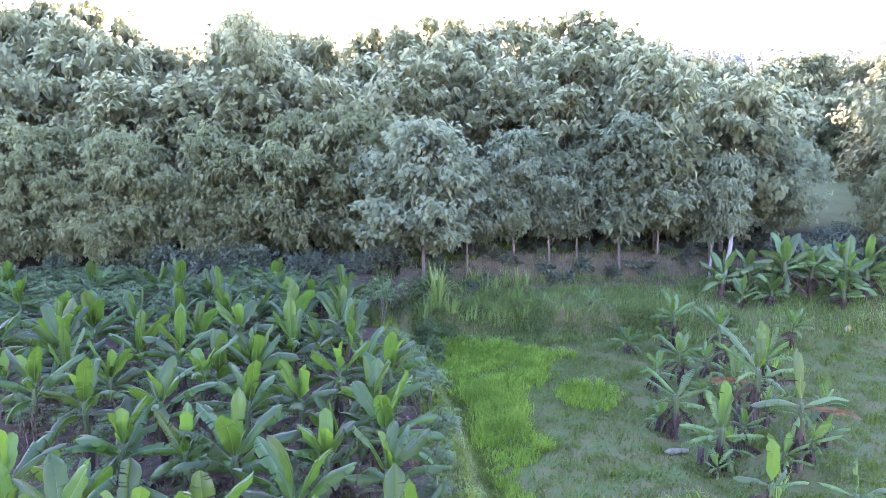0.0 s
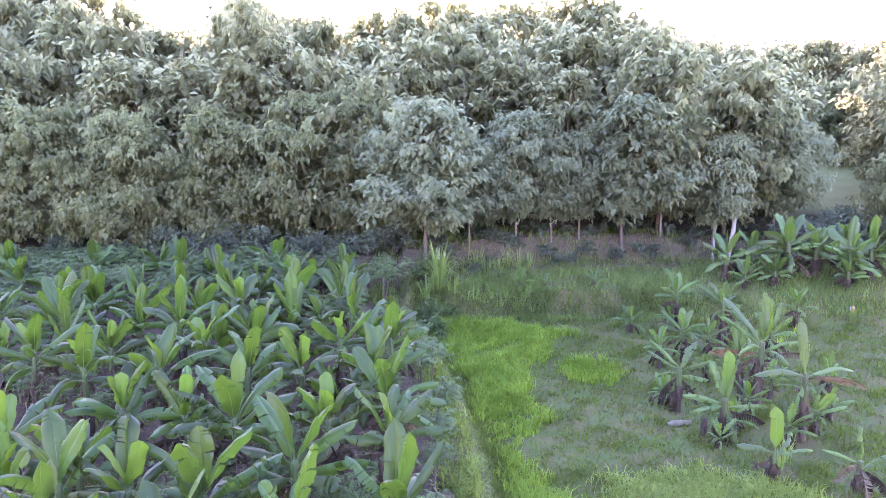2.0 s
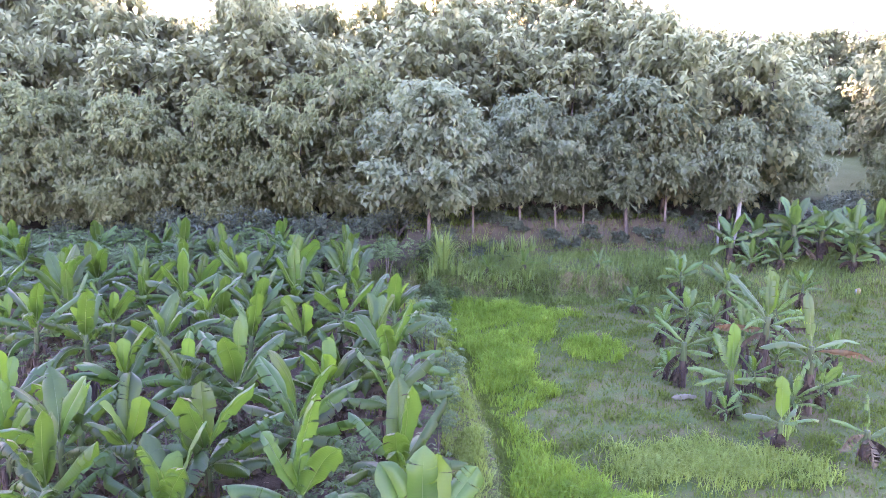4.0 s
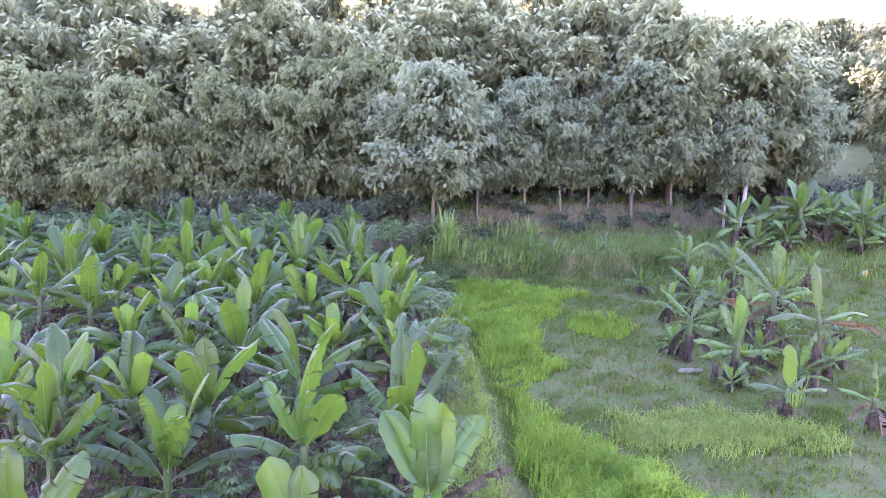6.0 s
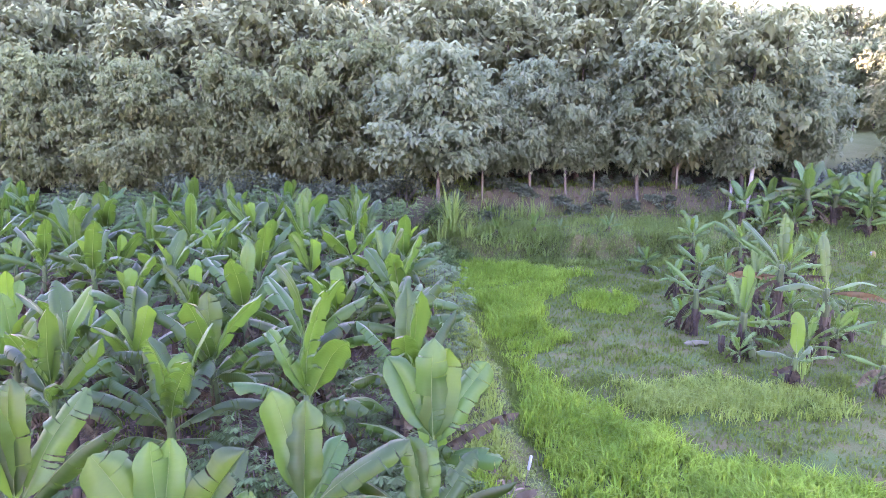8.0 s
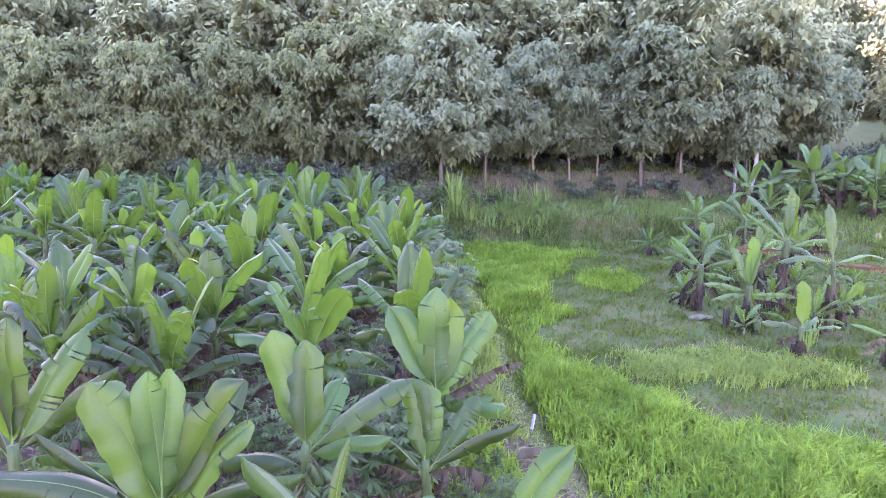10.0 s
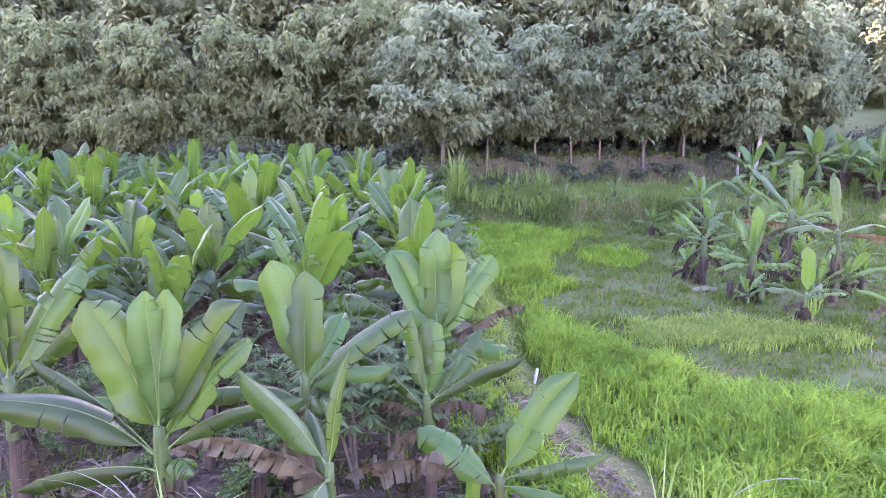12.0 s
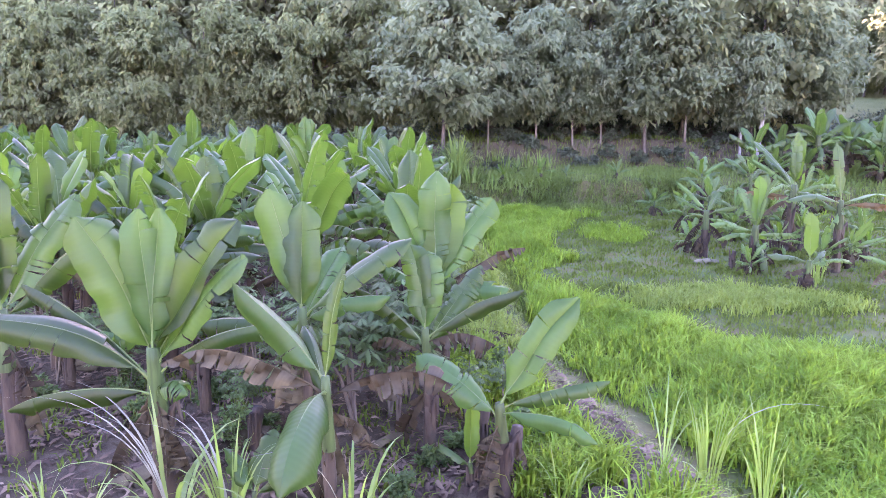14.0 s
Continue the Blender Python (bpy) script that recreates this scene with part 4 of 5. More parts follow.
# ---- trees ----
def leaf_cloud(rng, centres, normals, radius, per, leaf_len, leaf_w, sag=0.6):
    """Folded leaves in clumps round the centres, hanging outward and down."""
    k = len(centres) * per
    c = np.repeat(centres, per, 0)
    nrm = np.repeat(normals, per, 0)
    off = rng.normal(0, 1, (k, 3))
    off /= np.linalg.norm(off, axis=1)[:, None] + 1e-9
    rad = np.repeat(radius, per) if np.ndim(radius) else np.full(k, radius)
    p = c + off * (rad * rng.uniform(0.25, 1.0, k) ** 0.5)[:, None] * np.array([1, 1, 0.75])
    d = 0.55 * off + 0.45 * nrm + rng.normal(0, 0.35, (k, 3)) + np.array([0, 0, -sag])
    d /= np.linalg.norm(d, axis=1)[:, None]
    side = np.cross(d, np.array([0, 0, 1.0]) + rng.normal(0, 0.35, (k, 3)))
    side /= np.linalg.norm(side, axis=1)[:, None] + 1e-9
    up = np.cross(side, d)
    ln = leaf_len * rng.uniform(0.6, 1.35, k)
    w = leaf_w * rng.uniform(0.7, 1.25, k)
    a = p - d * (ln * 0.5)[:, None]
    b = p + d * (ln * 0.5)[:, None] - up * (ln * 0.12)[:, None]
    l = p + side * (w * 0.5)[:, None] + up * (w * 0.12)[:, None]
    r = p - side * (w * 0.5)[:, None] + up * (w * 0.12)[:, None]
    v = np.stack([a, l, b, r], 1).reshape(-1, 3)
    o = np.arange(k)[:, None] * 4
    return v, np.concatenate([o + [0, 2, 1], o + [0, 3, 2]])


def whorls(rng, hubs, axes, per, leaf_len, leaf_w):
    """Big leaves in whorls round the twig tips, each folded along its midrib and drooping."""
    m = len(hubs)
    k = m * per
    hub, axis = np.repeat(hubs, per, 0), np.repeat(axes, per, 0)
    spin = np.tile(np.arange(per), m) * 2.4 + np.repeat(rng.uniform(0, 6.28, m), per) + rng.uniform(-0.4, 0.4, k)
    ring = np.tile(np.arange(per), m) / per
    out = np.stack([np.cos(spin), np.sin(spin), 0 * spin], -1)
    d = out * (0.5 + 0.5 * ring)[:, None] + axis * (0.6 - 0.5 * ring)[:, None] + rng.normal(0, 0.4, (k, 3))
    d[:, 2] -= 0.4 + 0.9 * ring
    d /= np.linalg.norm(d, axis=1)[:, None]
    side = np.cross(d, np.array([0, 0, 1.0]) + rng.normal(0, 0.2, (k, 3)))
    side /= np.linalg.norm(side, axis=1)[:, None] + 1e-9
    up = np.cross(side, d)
    ln = leaf_len * rng.uniform(0.65, 1.3, k)
    w = leaf_w * rng.uniform(0.75, 1.2, k)
    base = hub + rng.normal(0, 0.42 * leaf_len, (k, 3)) - axis * (ring * 0.3 * leaf_len)[:, None]
    half = base + d * (ln * 0.5)[:, None]
    tip = base + d * (ln * 0.93)[:, None] - up * (ln * 0.16)[:, None] - np.array([0, 0, 1.0]) * (ln * 0.2)[:, None]
    l = half + side * (w * 0.5)[:, None] + up * (w * 0.14)[:, None]
    r = half - side * (w * 0.5)[:, None] + up * (w * 0.14)[:, None]
    v = np.stack([base, l, tip, r], 1).reshape(-1, 3)
    o = np.arange(k)[:, None] * 4
    return v, np.concatenate([o + [0, 2, 1], o + [0, 3, 2]])


def tree_meshes(seed, tall, wide, bare, limbs, sprays, leaf_len, leaf_w, leaf_mat, bark, trunk_r=0.13, peak=0.45, lean=0.0, per=9, leaders=4):
    """Trunk with limbs that end in sprays of leaf whorls: tall overall, wide across, leafless up to bare; lopsided, with leader shoots on top."""
    rng = np.random.default_rng(seed)
    t = np.linspace(0, 1, 8)
    bend = rng.normal(0, 0.05 * tall, 2)
    pts = np.stack([bend[0] * t ** 2 + lean * tall * t + 0.06 * np.sin(t * 7 + seed), bend[1] * t ** 2, t * tall * 0.9], -1)
    pieces = [tube(pts, trunk_r * (1.2 - 1.05 * t) + 0.012, 7)]
    hubs, axes = [], []
    p1, p2, bulge = rng.uniform(0, 6.28), rng.uniform(0, 6.28), rng.uniform(0.15, 0.4)
    for i in range(limbs):
        rel = (i + rng.uniform(0, 1)) / limbs
        q = bare + (1 - bare) * rel * 0.94
        a = i * 2.4 + rng.uniform(-0.5, 0.5)
        env = 0.5 * wide * (math.sin(math.pi * rel ** (math.log(0.5) / math.log(peak))) ** 0.6 * 0.85 + 0.18)
        env *= 1 + bulge * math.sin(a + p1) + 0.5 * bulge * math.sin(3 * a + p2 + 5 * rel)
        reach = env * rng.uniform(0.65, 1.15)
        rise = reach * rng.uniform(-0.3 if rel < 0.3 else 0.1, 0.7)
        zq = max(q * tall - rise, 0.12 * tall)
        base = np.array([np.interp(zq / tall, t * 0.9, pts[:, 0]), np.interp(zq / tall, t * 0.9, pts[:, 1]), zq])
        end = base + np.array([math.cos(a) * reach, math.sin(a) * reach, rise])
        mid = (base + end) / 2 + np.array([0, 0, 0.1 * reach])
        pieces.append(tube([base, mid, end], [trunk_r * 0.34 * (1.25 - q), trunk_r * 0.2 * (1.25 - q) + 0.006, 0.008], 4, False))
        n = max(int(sprays * (0.55 + 0.75 * reach / (0.5 * wide))), 3)
        s = rng.uniform(0.3, 1.06, n) ** 0.7
        c = base + (end - base) * s[:, None] + rng.normal(0, 1, (n, 3)) * np.array([0.09, 0.09, 0.05]) * wide
        hubs.append(c)
        o = c - np.array([base[0], base[1], 0]) - np.array([0, 0, 1]) * (c[:, 2:3])
        o = o / (np.linalg.norm(o, axis=1)[:, None] + 0.3)
        axes.append(o * 0.7 + np.array([0, 0, 0.5]) + rng.normal(0, 0.2, (n, 3)))
    for k in range(leaders):
        foot = np.array([pts[-1][0], pts[-1][1], tall * 0.82]) + np.append(rng.normal(0, 0.1 * wide, 2), 0)
        top = foot + np.array([rng.normal(0, 0.04 * wide), rng.normal(0, 0.04 * wide), tall * rng.uniform(0.08, 0.2)])
        pieces.append(tube([foot - [0, 0, 0.1 * tall], foot, top], [0.03, 0.025, 0.008], 4, False))
        n = max(sprays // 2, 5)
        hubs.append(foot + (top - foot) * rng.uniform(0, 1.0, n)[:, None] + rng.normal(0, 0.022 * wide, (n, 3)))
        axes.append(np.tile([0, 0, 1.0], (n, 1)) + rng.normal(0, 0.25, (n, 3)))
    hubs, axes = np.concatenate(hubs), np.concatenate(axes)
    pick = rng.permutation(len(hubs))[:len(hubs) * 2 // 5]
    stemline = np.stack([np.interp(hubs[pick, 2], pts[:, 2], pts[:, 0]), np.interp(hubs[pick, 2], pts[:, 2], pts[:, 1]), hubs[pick, 2]], -1)
    inner = stemline + (hubs[pick] - stemline) * rng.uniform(0.45, 0.85, len(pick))[:, None]
    v, f = joined([whorls(rng, hubs, axes, per, leaf_len, leaf_w), whorls(rng, inner, axes[pick], 3, leaf_len * 1.25, leaf_w * 1.35)])
    return mesh_np("trunk", *joined(pieces), bark), mesh_np("crown", v, f, leaf_mat, smooth=False)


def tree(meshes, x, y, scale, turn, label, name="tree", group="trees of the wood", z=None):
    root = new(name)
    root.matrix_basis = pose(x, y, (float(height(x, y)) if z is None else z) - 0.1, 0, 0, turn) @ Matrix.Diagonal((scale[0], scale[0], scale[1], 1))
    part("trunk", meshes[0], root)
    part("crown", meshes[1], root)
    return tagged(root, label, "tree", group)


def clear_view(x, y):
    """The gap in the wood that opens on the light meadow behind."""
    return (abs(x - 0.535 * y) < 2.8 and 43 < y < 74) or (abs(x - 31.5 + 0.14 * (y - 57)) < 2.6 and y > 56)


def build_wood():
    rng = np.random.default_rng(8)
    # these crowns carry the wood's haze in their leaf colours
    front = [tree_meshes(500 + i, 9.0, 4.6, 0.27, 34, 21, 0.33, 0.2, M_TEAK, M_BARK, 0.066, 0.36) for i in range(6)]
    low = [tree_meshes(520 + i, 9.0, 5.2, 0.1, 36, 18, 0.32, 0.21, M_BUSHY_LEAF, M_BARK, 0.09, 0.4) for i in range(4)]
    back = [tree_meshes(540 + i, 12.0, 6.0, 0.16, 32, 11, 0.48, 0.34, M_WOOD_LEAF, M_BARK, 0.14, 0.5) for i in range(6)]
    lab_f = "broad-leaved teak-like tree with thin trunk at the wood's edge"
    lab_b = "dull green tree of the wood, haze put into its pale leaf colour"
    spots = ((-1.0, 39.3, 8.9), (1.4, 41.6, 6.5), (4.2, 42.9, 7.9), (6.4, 43.4, 7.4), (8.1, 43.8, 6.6), (10.6, 43.6, 9.2), (13.2, 44.4, 8.0), (16.2, 43.9, 6.9), (20.6, 45.5, 8.2), (19.2, 47.5, 8.5))
    for i, (x, y, h) in enumerate(spots):
        tree(front[i % 6], x, y, (h / 9.0 * (1.25 if h > 8.5 else 1.05), h / 9.0), 67 * i, lab_f)
    for i, x in enumerate(np.arange(-33, -2.5, 2.7)):
        xx, y = x + rng.uniform(-0.7, 0.7), 42.2 + rng.uniform(-0.8, 1.6)
        h = rng.uniform(7.4, 9.6)
        tree(low[i % 4], xx, y, (h / 9.0, h / 9.0), rng.uniform(0, 360), "bushy broad-leaved tree leafy almost to the ground")
    for i, (x, y, h) in enumerate(((26.8, 43.5, 6.5), (29.0, 45.0, 8.0), (32.0, 46.0, 8.5), (31.2, 49.5, 8.0), (35.0, 47.0, 9.0))):
        tree(low[i % 4], x, y, (h / 9.0, h / 9.0), 50 * i, "bushy broad-leaved tree leafy almost to the ground")
    # the skyline's height, by bearing
    bear = np.array([-0.62, -0.5, -0.44, -0.40, -0.30, -0.285, -0.25, -0.21, -0.165, -0.15, -0.125, -0.1, -0.02, 0.03, 0.06, 0.13, 0.165, 0.21, 0.25, 0.29, 0.33, 0.45, 0.6])
    sky_y = np.array([20, 28, 40, 75, 85, 30, 25, 35, 45, 95, 90, 45, 38, 25, 42, 38, 18, 25, 55, 75, 100, 105, 115])
    for row, (y0, gap, share) in enumerate(((46.6, 3.0, 0.42), (50.5, 3.3, 0.7), (55.0, 3.4, 0.9), (60.0, 3.6, 1.0), (66.0, 5.0, 0.95))):
        for i, x in enumerate(np.arange(-0.72 * y0, 0.72 * y0, gap)):
            xx, y = x + rng.uniform(-1.1, 1.1), y0 + rng.uniform(-1.6, 1.6)
            if clear_view(xx, y) or (0.468 * y < xx < 0.595 * y and 50 < y < 74):
                continue
            u = xx / y
            elev = math.atan((441 - np.interp(u, bear, sky_y)) / 1305) - radians(8.5)
            top = 9.85 + math.hypot(xx, y) * math.tan(elev)
            g = float(height(xx, y))
            h = max((11.5 + (top - 11.5) * share) - g + rng.uniform(-0.7, 1.3), 6.0)
            w = 0.45 + 0.045 * h + rng.uniform(-0.08, 0.1)
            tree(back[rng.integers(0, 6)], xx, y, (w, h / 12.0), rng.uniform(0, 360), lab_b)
    for i in range(7):
        tree(back[i % 6], 36.0 + 3.2 * i, 76.0 + 1.5 * math.sin(i * 2.3), (1.1, 0.95), 40 * i, lab_b)
    for i, (x, y) in enumerate(((36.2, 68.5), (38.8, 70.0), (41.4, 69.5), (34.6, 71.5))):
        tree(low[i % 4], x, y, (0.95, 0.9), 80 * i, "bushy broad-leaved tree leafy almost to the ground")
    # pale leaning trunk
    pale = tree_meshes(590, 8.0, 2.6, 0.55, 14, 8, 0.36, 0.18, M_TEAK, M_BARK_PALE, 0.13, 0.5, 0.12)
    tree(pale, 16.75, 42.9, (1.0, 0.95), 0, "thin leaning tree with a pale bare trunk")
    thin = tree_meshes(591, 6.5, 1.6, 0.4, 12, 7, 0.34, 0.17, M_TEAK, M_BARK_PALE, 0.06, 0.5)
    tree(thin, 16.0, 43.2, (1.0, 1.0), 30, "thin young tree with a pale straight trunk")
    far_trunk = tree_meshes(592, 14.8, 4.4, 0.64, 22, 10, 0.38, 0.2, M_WOOD_LEAF, M_BARK_PALE, 0.14, 0.6, -0.01)
    tree(far_trunk, -11.3, 47.6, (1.0, 1.0), 0, "tall thin tree with a pale trunk above the wood")


build_wood()


def build_far_wood():
    rng = np.random.default_rng(19)
    n = 1250
    x, y = rng.uniform(-150, 170, n), rng.uniform(84, 175, n)
    ok = np.abs(x) < 0.8 * y
    x, y = x[ok], y[ok]
    z = height(x, y)
    r = rng.uniform(2.2, 4.2, len(x))
    c = np.stack([x, y, z + r * rng.uniform(0.8, 1.6, len(x))], -1)
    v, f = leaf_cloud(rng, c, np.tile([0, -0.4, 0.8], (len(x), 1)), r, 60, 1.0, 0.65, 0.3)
    tagged(new("far_wood", mesh_np("far_wood", v, f, M_FAR, smooth=False)), "wooded hill far behind the plantation, haze put into its leaf colour", "wood", kind="stuff")


build_far_wood()


# ---- shrubs, reeds and small things ----
def shrub(x, y, wide, tall, seed, material=M_SHRUB, label="dark green leafy shrub on the red bank", leaf=0.22, count=22, per=34, puff=0.17):
    rng = np.random.default_rng(seed)
    root = new("shrub")
    root.matrix_basis = pose(x, y, float(height(x, y)) - 0.03)
    pieces, cs, ns = [], [], []
    for i in range(count):
        a, q = rng.uniform(0, 6.28), rng.uniform(0.1, 1.0)
        e = np.array([math.cos(a) * wide * 0.5 * q, math.sin(a) * wide * 0.5 * q, tall * rng.uniform(0.25, 0.9) * (1.1 - 0.4 * q)])
        if i < 7:
            pieces.append(tube([(0, 0, 0), e * [0.4, 0.4, 0.6], e], [0.02, 0.014, 0.005], 4, False))
        cs.append(e)
        ns.append(np.array([math.cos(a) * q, math.sin(a) * q, 0.6]))
    part("stem", mesh_np("stem", *joined(pieces), M_BARK), root)
    v, f = leaf_cloud(rng, np.array(cs), np.array(ns), puff * wide, per, leaf, leaf * 0.5, 0.2)
    part("foliage", mesh_np("foliage", v, f, material, smooth=False), root)
    return tagged(root, label, "shrub", "shrubs on the bank")


def reed(x, y, tall, count, seed, spread=0.35, label="tall clump of arching reed grass", wide=0.03, arch=0.6, single=False, droop=0.62, pale=0, toward=3.1):
    rng = np.random.default_rng(seed)
    root = new("reed_clump")
    root.matrix_basis = pose(x, y, float(height(x, y)) - 0.03)
    vs, fs = [], []
    for i in range(count):
        a = rng.uniform(0, 6.28)
        r0 = spread * rng.uniform(0, 1) ** 0.7
        h = tall * rng.uniform(0.5, 1.05)
        out = h * arch * rng.uniform(0.1, 1.2)
        w = wide * rng.uniform(0.7, 1.2)
        tw = a + 1.57 + rng.uniform(-0.7, 0.7)
        at = len(vs)
        for k in range(9):
            s = k / 8
            c = np.array([math.cos(a) * (r0 + out * s ** 1.7), math.sin(a) * (r0 + out * s ** 1.7), h * (s - droop * (out / h) * s ** 3.0)])
            q = w * (0.8 + 0.4 * s if s < 0.5 else 2 * (1 - s) + 0.06) * 0.5
            d = np.array([math.cos(tw), math.sin(tw), 0]) * q
            vs += [c - d, c + d]
        fs += [(at + k * 2, at + k * 2 + 1, at + k * 2 + 3, at + k * 2 + 2) for k in range(8)]
        if single:
            part("blade", mesh_np("blade", vs, fs, M_REED), root)
            vs, fs = [], []
    if not single:
        part("foliage", mesh_np("foliage", vs, fs, M_REED), root)
    for i in range(pale):
        a, h = toward + rng.normal(0, 0.5), tall * rng.uniform(0.75, 1.1)
        out, w = h * rng.uniform(0.55, 0.95), wide * rng.uniform(0.6, 0.85)
        s = np.linspace(0, 1, 13)
        c = np.stack([np.cos(a) * out * s ** 1.9, np.sin(a) * out * s ** 1.9, h * (1.45 * s - 0.65 * s ** 2.6)], -1)
        d = np.array([-math.sin(a), math.cos(a), 0.25])[None] * (w * np.minimum(0.3 + 1.2 * s, 1.9 * (1 - s) + 0.05) * 0.5)[:, None]
        v = np.stack([c - d, c + d], 1).reshape(-1, 3)
        part("blade", mesh_np("blade", v, [(k * 2, k * 2 + 1, k * 2 + 3, k * 2 + 2) for k in range(12)], M_STRAW), root, None, "bleached pale arching blade")
    return tagged(root, label, "reed grass", "reed clumps")


reed(-0.3, 36.4, 3.4, 130, 1, 0.3, wide=0.055, arch=0.5, droop=1.5, single=True)
reed(-0.9, 36.0, 1.7, 46, 2, 0.4, wide=0.045, arch=0.5, droop=1.2, single=True)
reed(0.4, 36.2, 1.5, 46, 3, 0.4, wide=0.045, arch=0.55, droop=1.2, single=True)
for i in range(9):
    reed(1.1 + 0.42 * i, 36.0 + 0.2 * math.sin(i * 3), 1.05 + 0.25 * math.sin(i * 2.2), 30, 10 + i, 0.35, wide=0.046, arch=0.65, droop=1.2, single=True)
for i in range(7):
    reed(1.2 + 0.6 * i, 40.2 + 0.4 * math.sin(i * 2) + 0.2 * i, 1.6 + 0.3 * math.sin(i * 1.7), 26, 30 + i, 0.3, wide=0.04, arch=0.4, droop=1.0, single=True)
reed(-2.2, 6.5, 1.6, 24, 40, 0.16, "tall bright grass clump with bleached arching blades", 0.034, 0.6, True, 0.9, 4, 2.9)
reed(-2.75, 6.4, 1.7, 22, 41, 0.16, "tall bright grass clump with bleached arching blades", 0.038, 0.7, True, 0.9, 5, 2.9)
reed(-0.95, 6.0, 1.75, 20, 42, 0.16, "tall bright grass clump by the banana stems", 0.045, 0.55, True, 0.8, 1, 3.0)
reed(2.75, 7.6, 1.6, 20, 43, 0.12, "tall bright grass clump beside the path", 0.024, 0.3, True, 0.62, 1, 0.3)
reed(2.3, 7.7, 1.5, 8, 44, 0.04, "thin yellowing grass stalk beside the path", 0.022, 0.7, True)
reed(3.1, 6.9, 1.75, 12, 45, 0.06, "tall bright grass clump beside the path", 0.026, 0.25, True)
for i, (gx, gy, gt) in enumerate(((-3.7, 6.5, 0.9), (-3.3, 6.15, 0.7), (-1.75, 6.15, 0.8), (-1.45, 6.4, 0.6), (-4.3, 6.9, 0.8), (-0.35, 6.2, 0.7), (3.5, 7.3, 0.9), (2.1, 6.6, 0.8))):
    reed(gx, gy, gt, 14, 150 + i, 0.14, "low tuft of narrow green grass at the field's edge", 0.02, 0.6, True, 0.7)
reed(1.15, 7.2, 0.9, 16, 48, 0.15, "tall bright grass clump beside the path", 0.025, 0.6, True)
reed(9.6, 19.4, 1.2, 20, 46, 0.15, "thin reed grass in the wet meadow", 0.03, 0.35, True)
reed(9.2, 18.9, 1.0, 16, 47, 0.12, "thin reed grass in the wet meadow", 0.03, 0.35, True)
shrub(-0.15, 31.2, 0.7, 0.6, 65, M_CASSAVA, "grey-green bush between bund and wet grass", 0.11, 26, 26, 0.2)
shrub(-0.45, 32.4, 1.0, 1.0, 60, M_CASSAVA, "grey-green bush between bund and wet grass", 0.12, 40, 26, 0.2)
shrub(-0.8, 33.7, 1.1, 1.4, 61, M_CASSAVA, "grey-green bush between bund and wet grass", 0.12, 44, 26, 0.2)
shrub(-0.6, 34.9, 1.1, 1.3, 63, M_CASSAVA, "grey-green bush between bund and wet grass", 0.12, 40, 26, 0.2)
shrub(0.4, 35.5, 0.8, 0.6, 64, M_CASSAVA, "low leafy weeds on the muddy bank", 0.12, 26, 26, 0.2)
shrub(-0.5, 37.6, 2.4, 1.8, 62, M_CASSAVA, "pale leafy bush behind the reed clump", 0.2, 36, 26, 0.24)
_r = np.random.default_rng(3)
for i in range(16):
    sx = -31 + 1.9 * i + _r.uniform(-0.6, 0.6)
    shrub(sx, 40.3 + _r.uniform(-0.5, 0.7), _r.uniform(2.0, 3.2), _r.uniform(1.4, 2.6), 70 + i, label="dark leafy undergrowth below the trees")
for i in range(56):
    sx = -1.5 + 0.48 * i + _r.uniform(-0.5, 0.5)
    shrub(sx, float(bank_y(np.array(sx))) + _r.uniform(-0.3, 3.4), _r.uniform(0.6, 1.6), _r.uniform(0.4, 1.1), 190 + i, count=11)
for i in range(17):
    sx = -2.5 + 1.45 * i + _r.uniform(-0.5, 0.5)
    shrub(sx, float(bank_y(np.array(sx))) + _r.uniform(4.2, 5.6), _r.uniform(2.4, 3.4), _r.uniform(1.6, 2.6), 260 + i, label="dim leafy undergrowth between the tree trunks", leaf=0.3, per=26)
for i in range(7):
    shrub(21.5 + 1.6 * i, 43.0 + _r.uniform(-0.5, 1.5), 2.8, 2.9, 110 + i, label="blue-green leafy undergrowth below the trees")
for i, (sx, sy, sw) in enumerate(((23.6, 45.6, 2.0), (25.2, 46.4, 2.2), (26.8, 46.0, 2.0), (28.2, 46.8, 2.2))):
    shrub(sx, sy, sw, 1.8, 130 + i, label="blue-green leafy undergrowth below the trees")


for i, (hx, hy, hw) in enumerate(((-2.75, 8.6, 0.75), (-2.5, 8.9, 0.4), (-0.3, 8.0, 0.4), (0.1, 8.4, 0.5), (-4.3, 9.2, 0.5), (-3.6, 10.1, 0.6), (-0.6, 7.3, 0.4), (0.9, 8.9, 0.5), (0.6, 10.9, 0.6), (-1.9, 7.4, 0.35), (-4.9, 10.2, 0.6), (-6.0, 9.6, 0.6), (0.2, 11.6, 0.6))):
    shrub(hx, hy, hw, hw * 0.9, 160 + i, M_CASSAVA, "low leafy green herb on the litter", 0.09, 14)


def ground_leaf(x, y, turn, size, seed):
    """A withered banana leaf, curled up on the soil."""
    rng = np.random.default_rng(seed)
    v, f, uv, rib = leaf_blade(rng, size, size * 0.42, 14, -16, 0.25, 1, 12, rng.uniform(-25, 25))
    leaf = new("withered_leaf", mesh_np("withered_leaf", v, f, M_DRY, uv))
    leaf.matrix_basis = pose(x, y, float(height(x, y)) + 0.03, 0, 0, turn)
    part("midrib", mesh_np("midrib", *rib, M_DRY), leaf)
    tagged(leaf, "withered brown banana leaf lying on the soil", "leaf", "withered leaves on the ground")


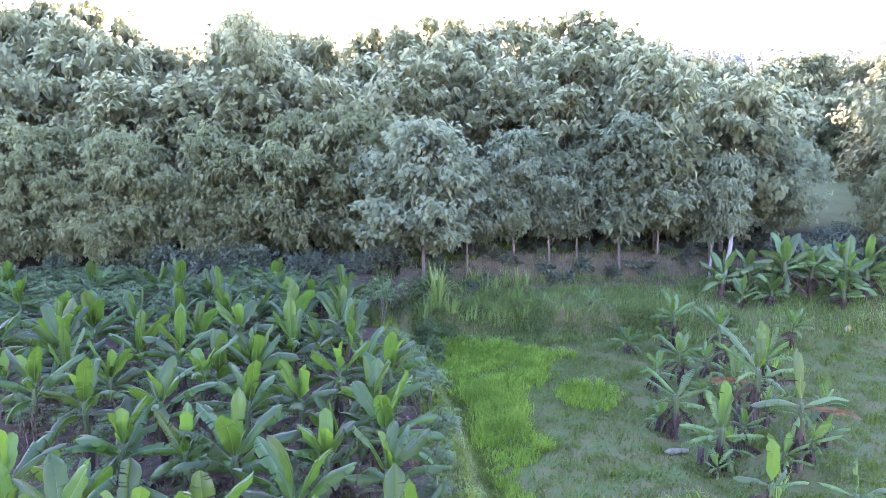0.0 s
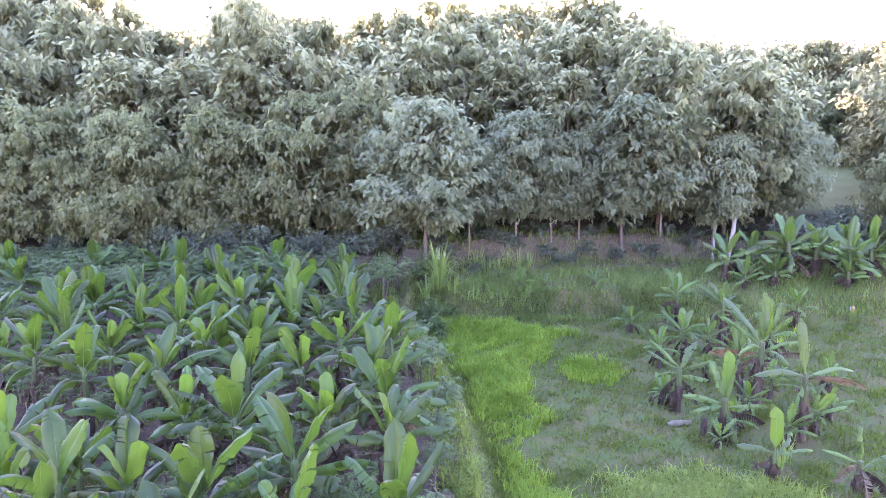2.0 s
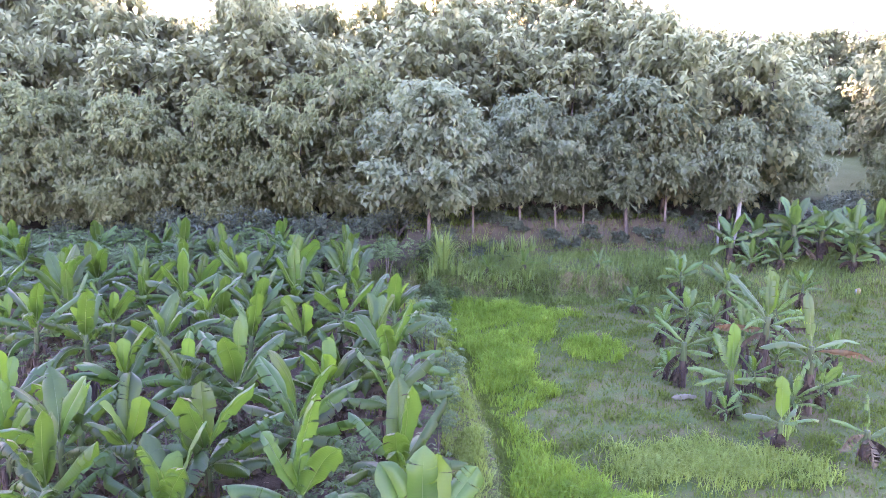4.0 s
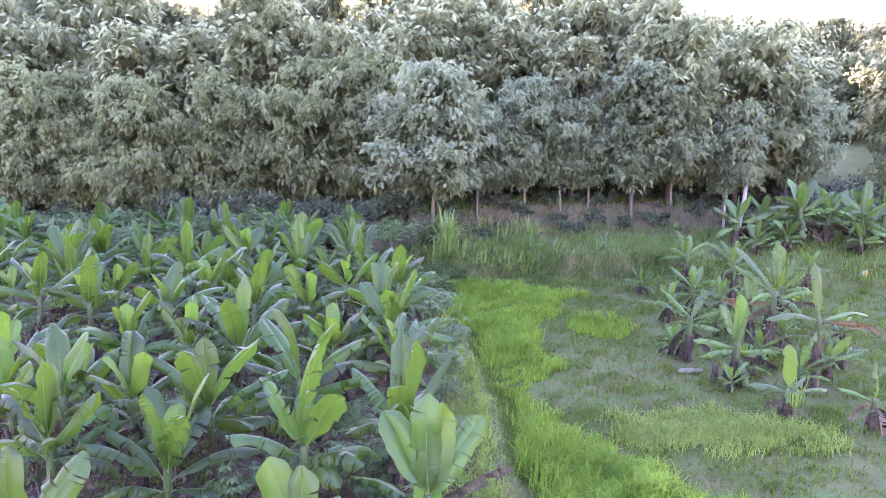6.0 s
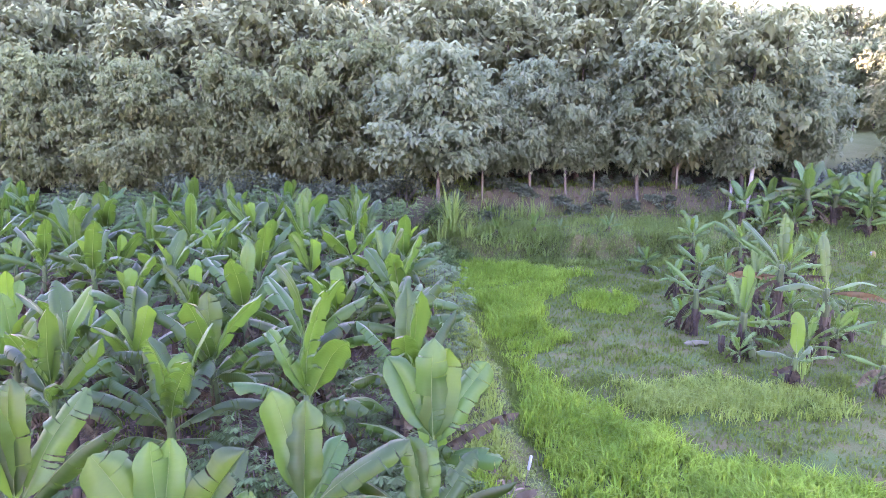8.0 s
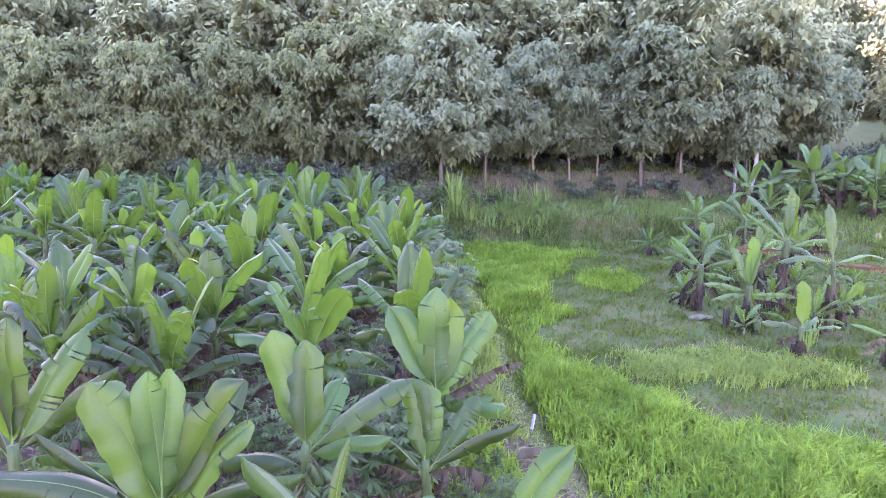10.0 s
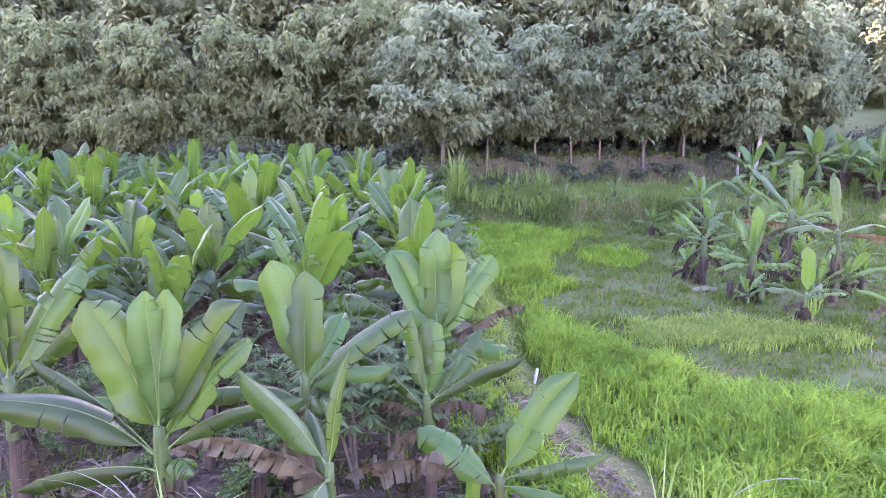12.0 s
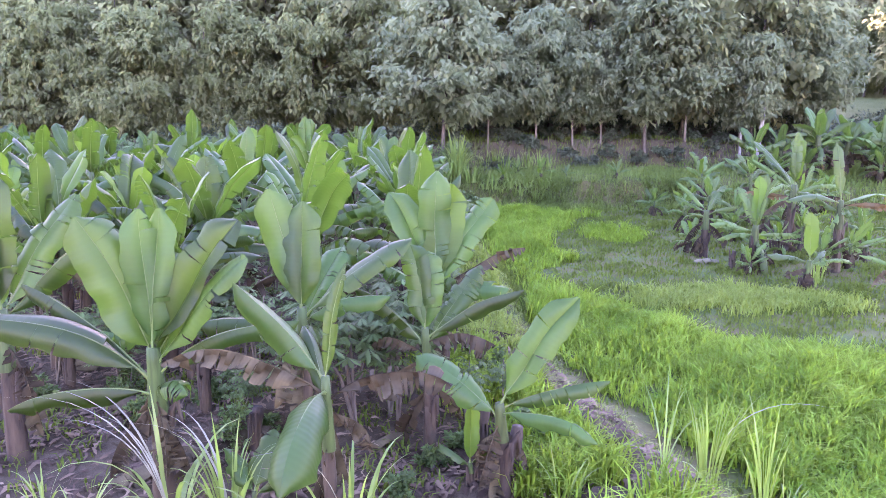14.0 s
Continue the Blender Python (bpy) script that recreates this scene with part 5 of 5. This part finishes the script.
_g = np.random.default_rng(12)
for i in range(46):
    gy = _g.uniform(6.8, 17)
    gx = _g.uniform(-0.55 * gy, float(edge_x(gy)) - 0.8)
    ground_leaf(gx, gy, _g.uniform(0, 360), _g.uniform(0.5, 1.1), 700 + i)


def stump(x, y, tall, seed):
    """The dry stub of a cut pseudostem, frayed at its top."""
    rng = np.random.default_rng(seed)
    root = new("banana_stump")
    root.matrix_basis = pose(x, y, float(height(x, y)) - 0.04)
    t = np.linspace(0, 1, 6)
    part("pseudostem", mesh_np("pseudostem", *tube(np.stack([0.05 * t * t, 0 * t, tall * t], -1), 0.075 * (1.2 - 0.35 * t) * rng.uniform(0.85, 1.15, 6), 9), M_STEM), root)
    for k in range(7):
        a = k * 0.9 + rng.uniform(-0.3, 0.3)
        o = np.array([math.cos(a), math.sin(a), 0]) * 0.07
        zz = tall * rng.uniform(0.45, 1.0)
        part("dry_sheath", mesh_np("dry_sheath", *tube([o * 0.8 + [0, 0, zz * 0.3], o * 1.1 + [0, 0, zz], o * 1.6 + [0, 0, zz + rng.uniform(-0.15, 0.12)]], [0.035, 0.028, 0.006], 4, False), M_STEM), root)
    tagged(root, "dry frayed stub of a cut banana stem", "banana stump", "banana stumps")


for i, (ux, uy, uh) in enumerate(((0.25, 7.85, 0.85), (0.62, 7.75, 0.7), (-2.5, 8.4, 0.6), (-3.55, 9.6, 0.9), (-4.1, 10.6, 0.8), (-1.5, 11.6, 0.8), (-5.9, 10.4, 0.9), (-3.3, 12.2, 0.9), (7.9, 21.2, 0.6), (10.2, 24.2, 0.8))):
    stump(ux, uy, uh, 800 + i)


def small_things():
    root = new("marker_post")
    z = float(height(20.1, 35.2))
    root.matrix_basis = pose(20.1, 35.2, z - 0.03) @ Matrix.Scale(0.62, 4)
    part("bag", mesh_np("bag", *tube([(0, 0, 0), (0, 0, 0.1), (0.01, 0, 0.32), (0, 0, 0.5), (0, 0, 0.56)], [0.15, 0.19, 0.18, 0.15, 0.07], 10), M_YELLOW), root)
    part("band", mesh_np("band", *tube([(-0.17, 0, 0.05), (-0.19, 0, 0.3), (-0.17, 0, 0.48)], [0.07, 0.09, 0.06], 8), M_WHITE), root, None, "white side of the post")
    tagged(root, "short yellow and white post in the grass", "post")
    root = new("stake")
    root.matrix_basis = pose(1.25, 12.45, float(height(1.25, 12.45)) - 0.06, 0, 10, 0) @ Matrix.Scale(0.8, 4)
    part("pole", mesh_np("pole", *tube([(0, 0, 0), (0, 0, 0.35), (0, 0, 0.72)], [0.012, 0.012, 0.01], 6), M_BARK), root)
    part("sleeve", mesh_np("sleeve", *tube([(0, 0, 0.5), (0, 0, 0.62), (0, 0, 0.84)], [0.034, 0.036, 0.034], 10), M_PLASTIC), root, None, "white plastic tube over the stick")
    tagged(root, "leaning stick with a white plastic tube in the grass", "stake")
    rng = np.random.default_rng(4)
    v, f, uv, rib = leaf_blade(rng, 0.85, 0.34, 8, -8, 0.2, 0)
    fallen = new("fallen_leaf", mesh_np("fallen_leaf", v, f, M_PALE, uv))
    fallen.matrix_basis = pose(6.9, 21.9, 0.06, 0, 0, 10)
    tagged(fallen, "dry pale banana leaf lying on the wet meadow", "leaf")


small_things()
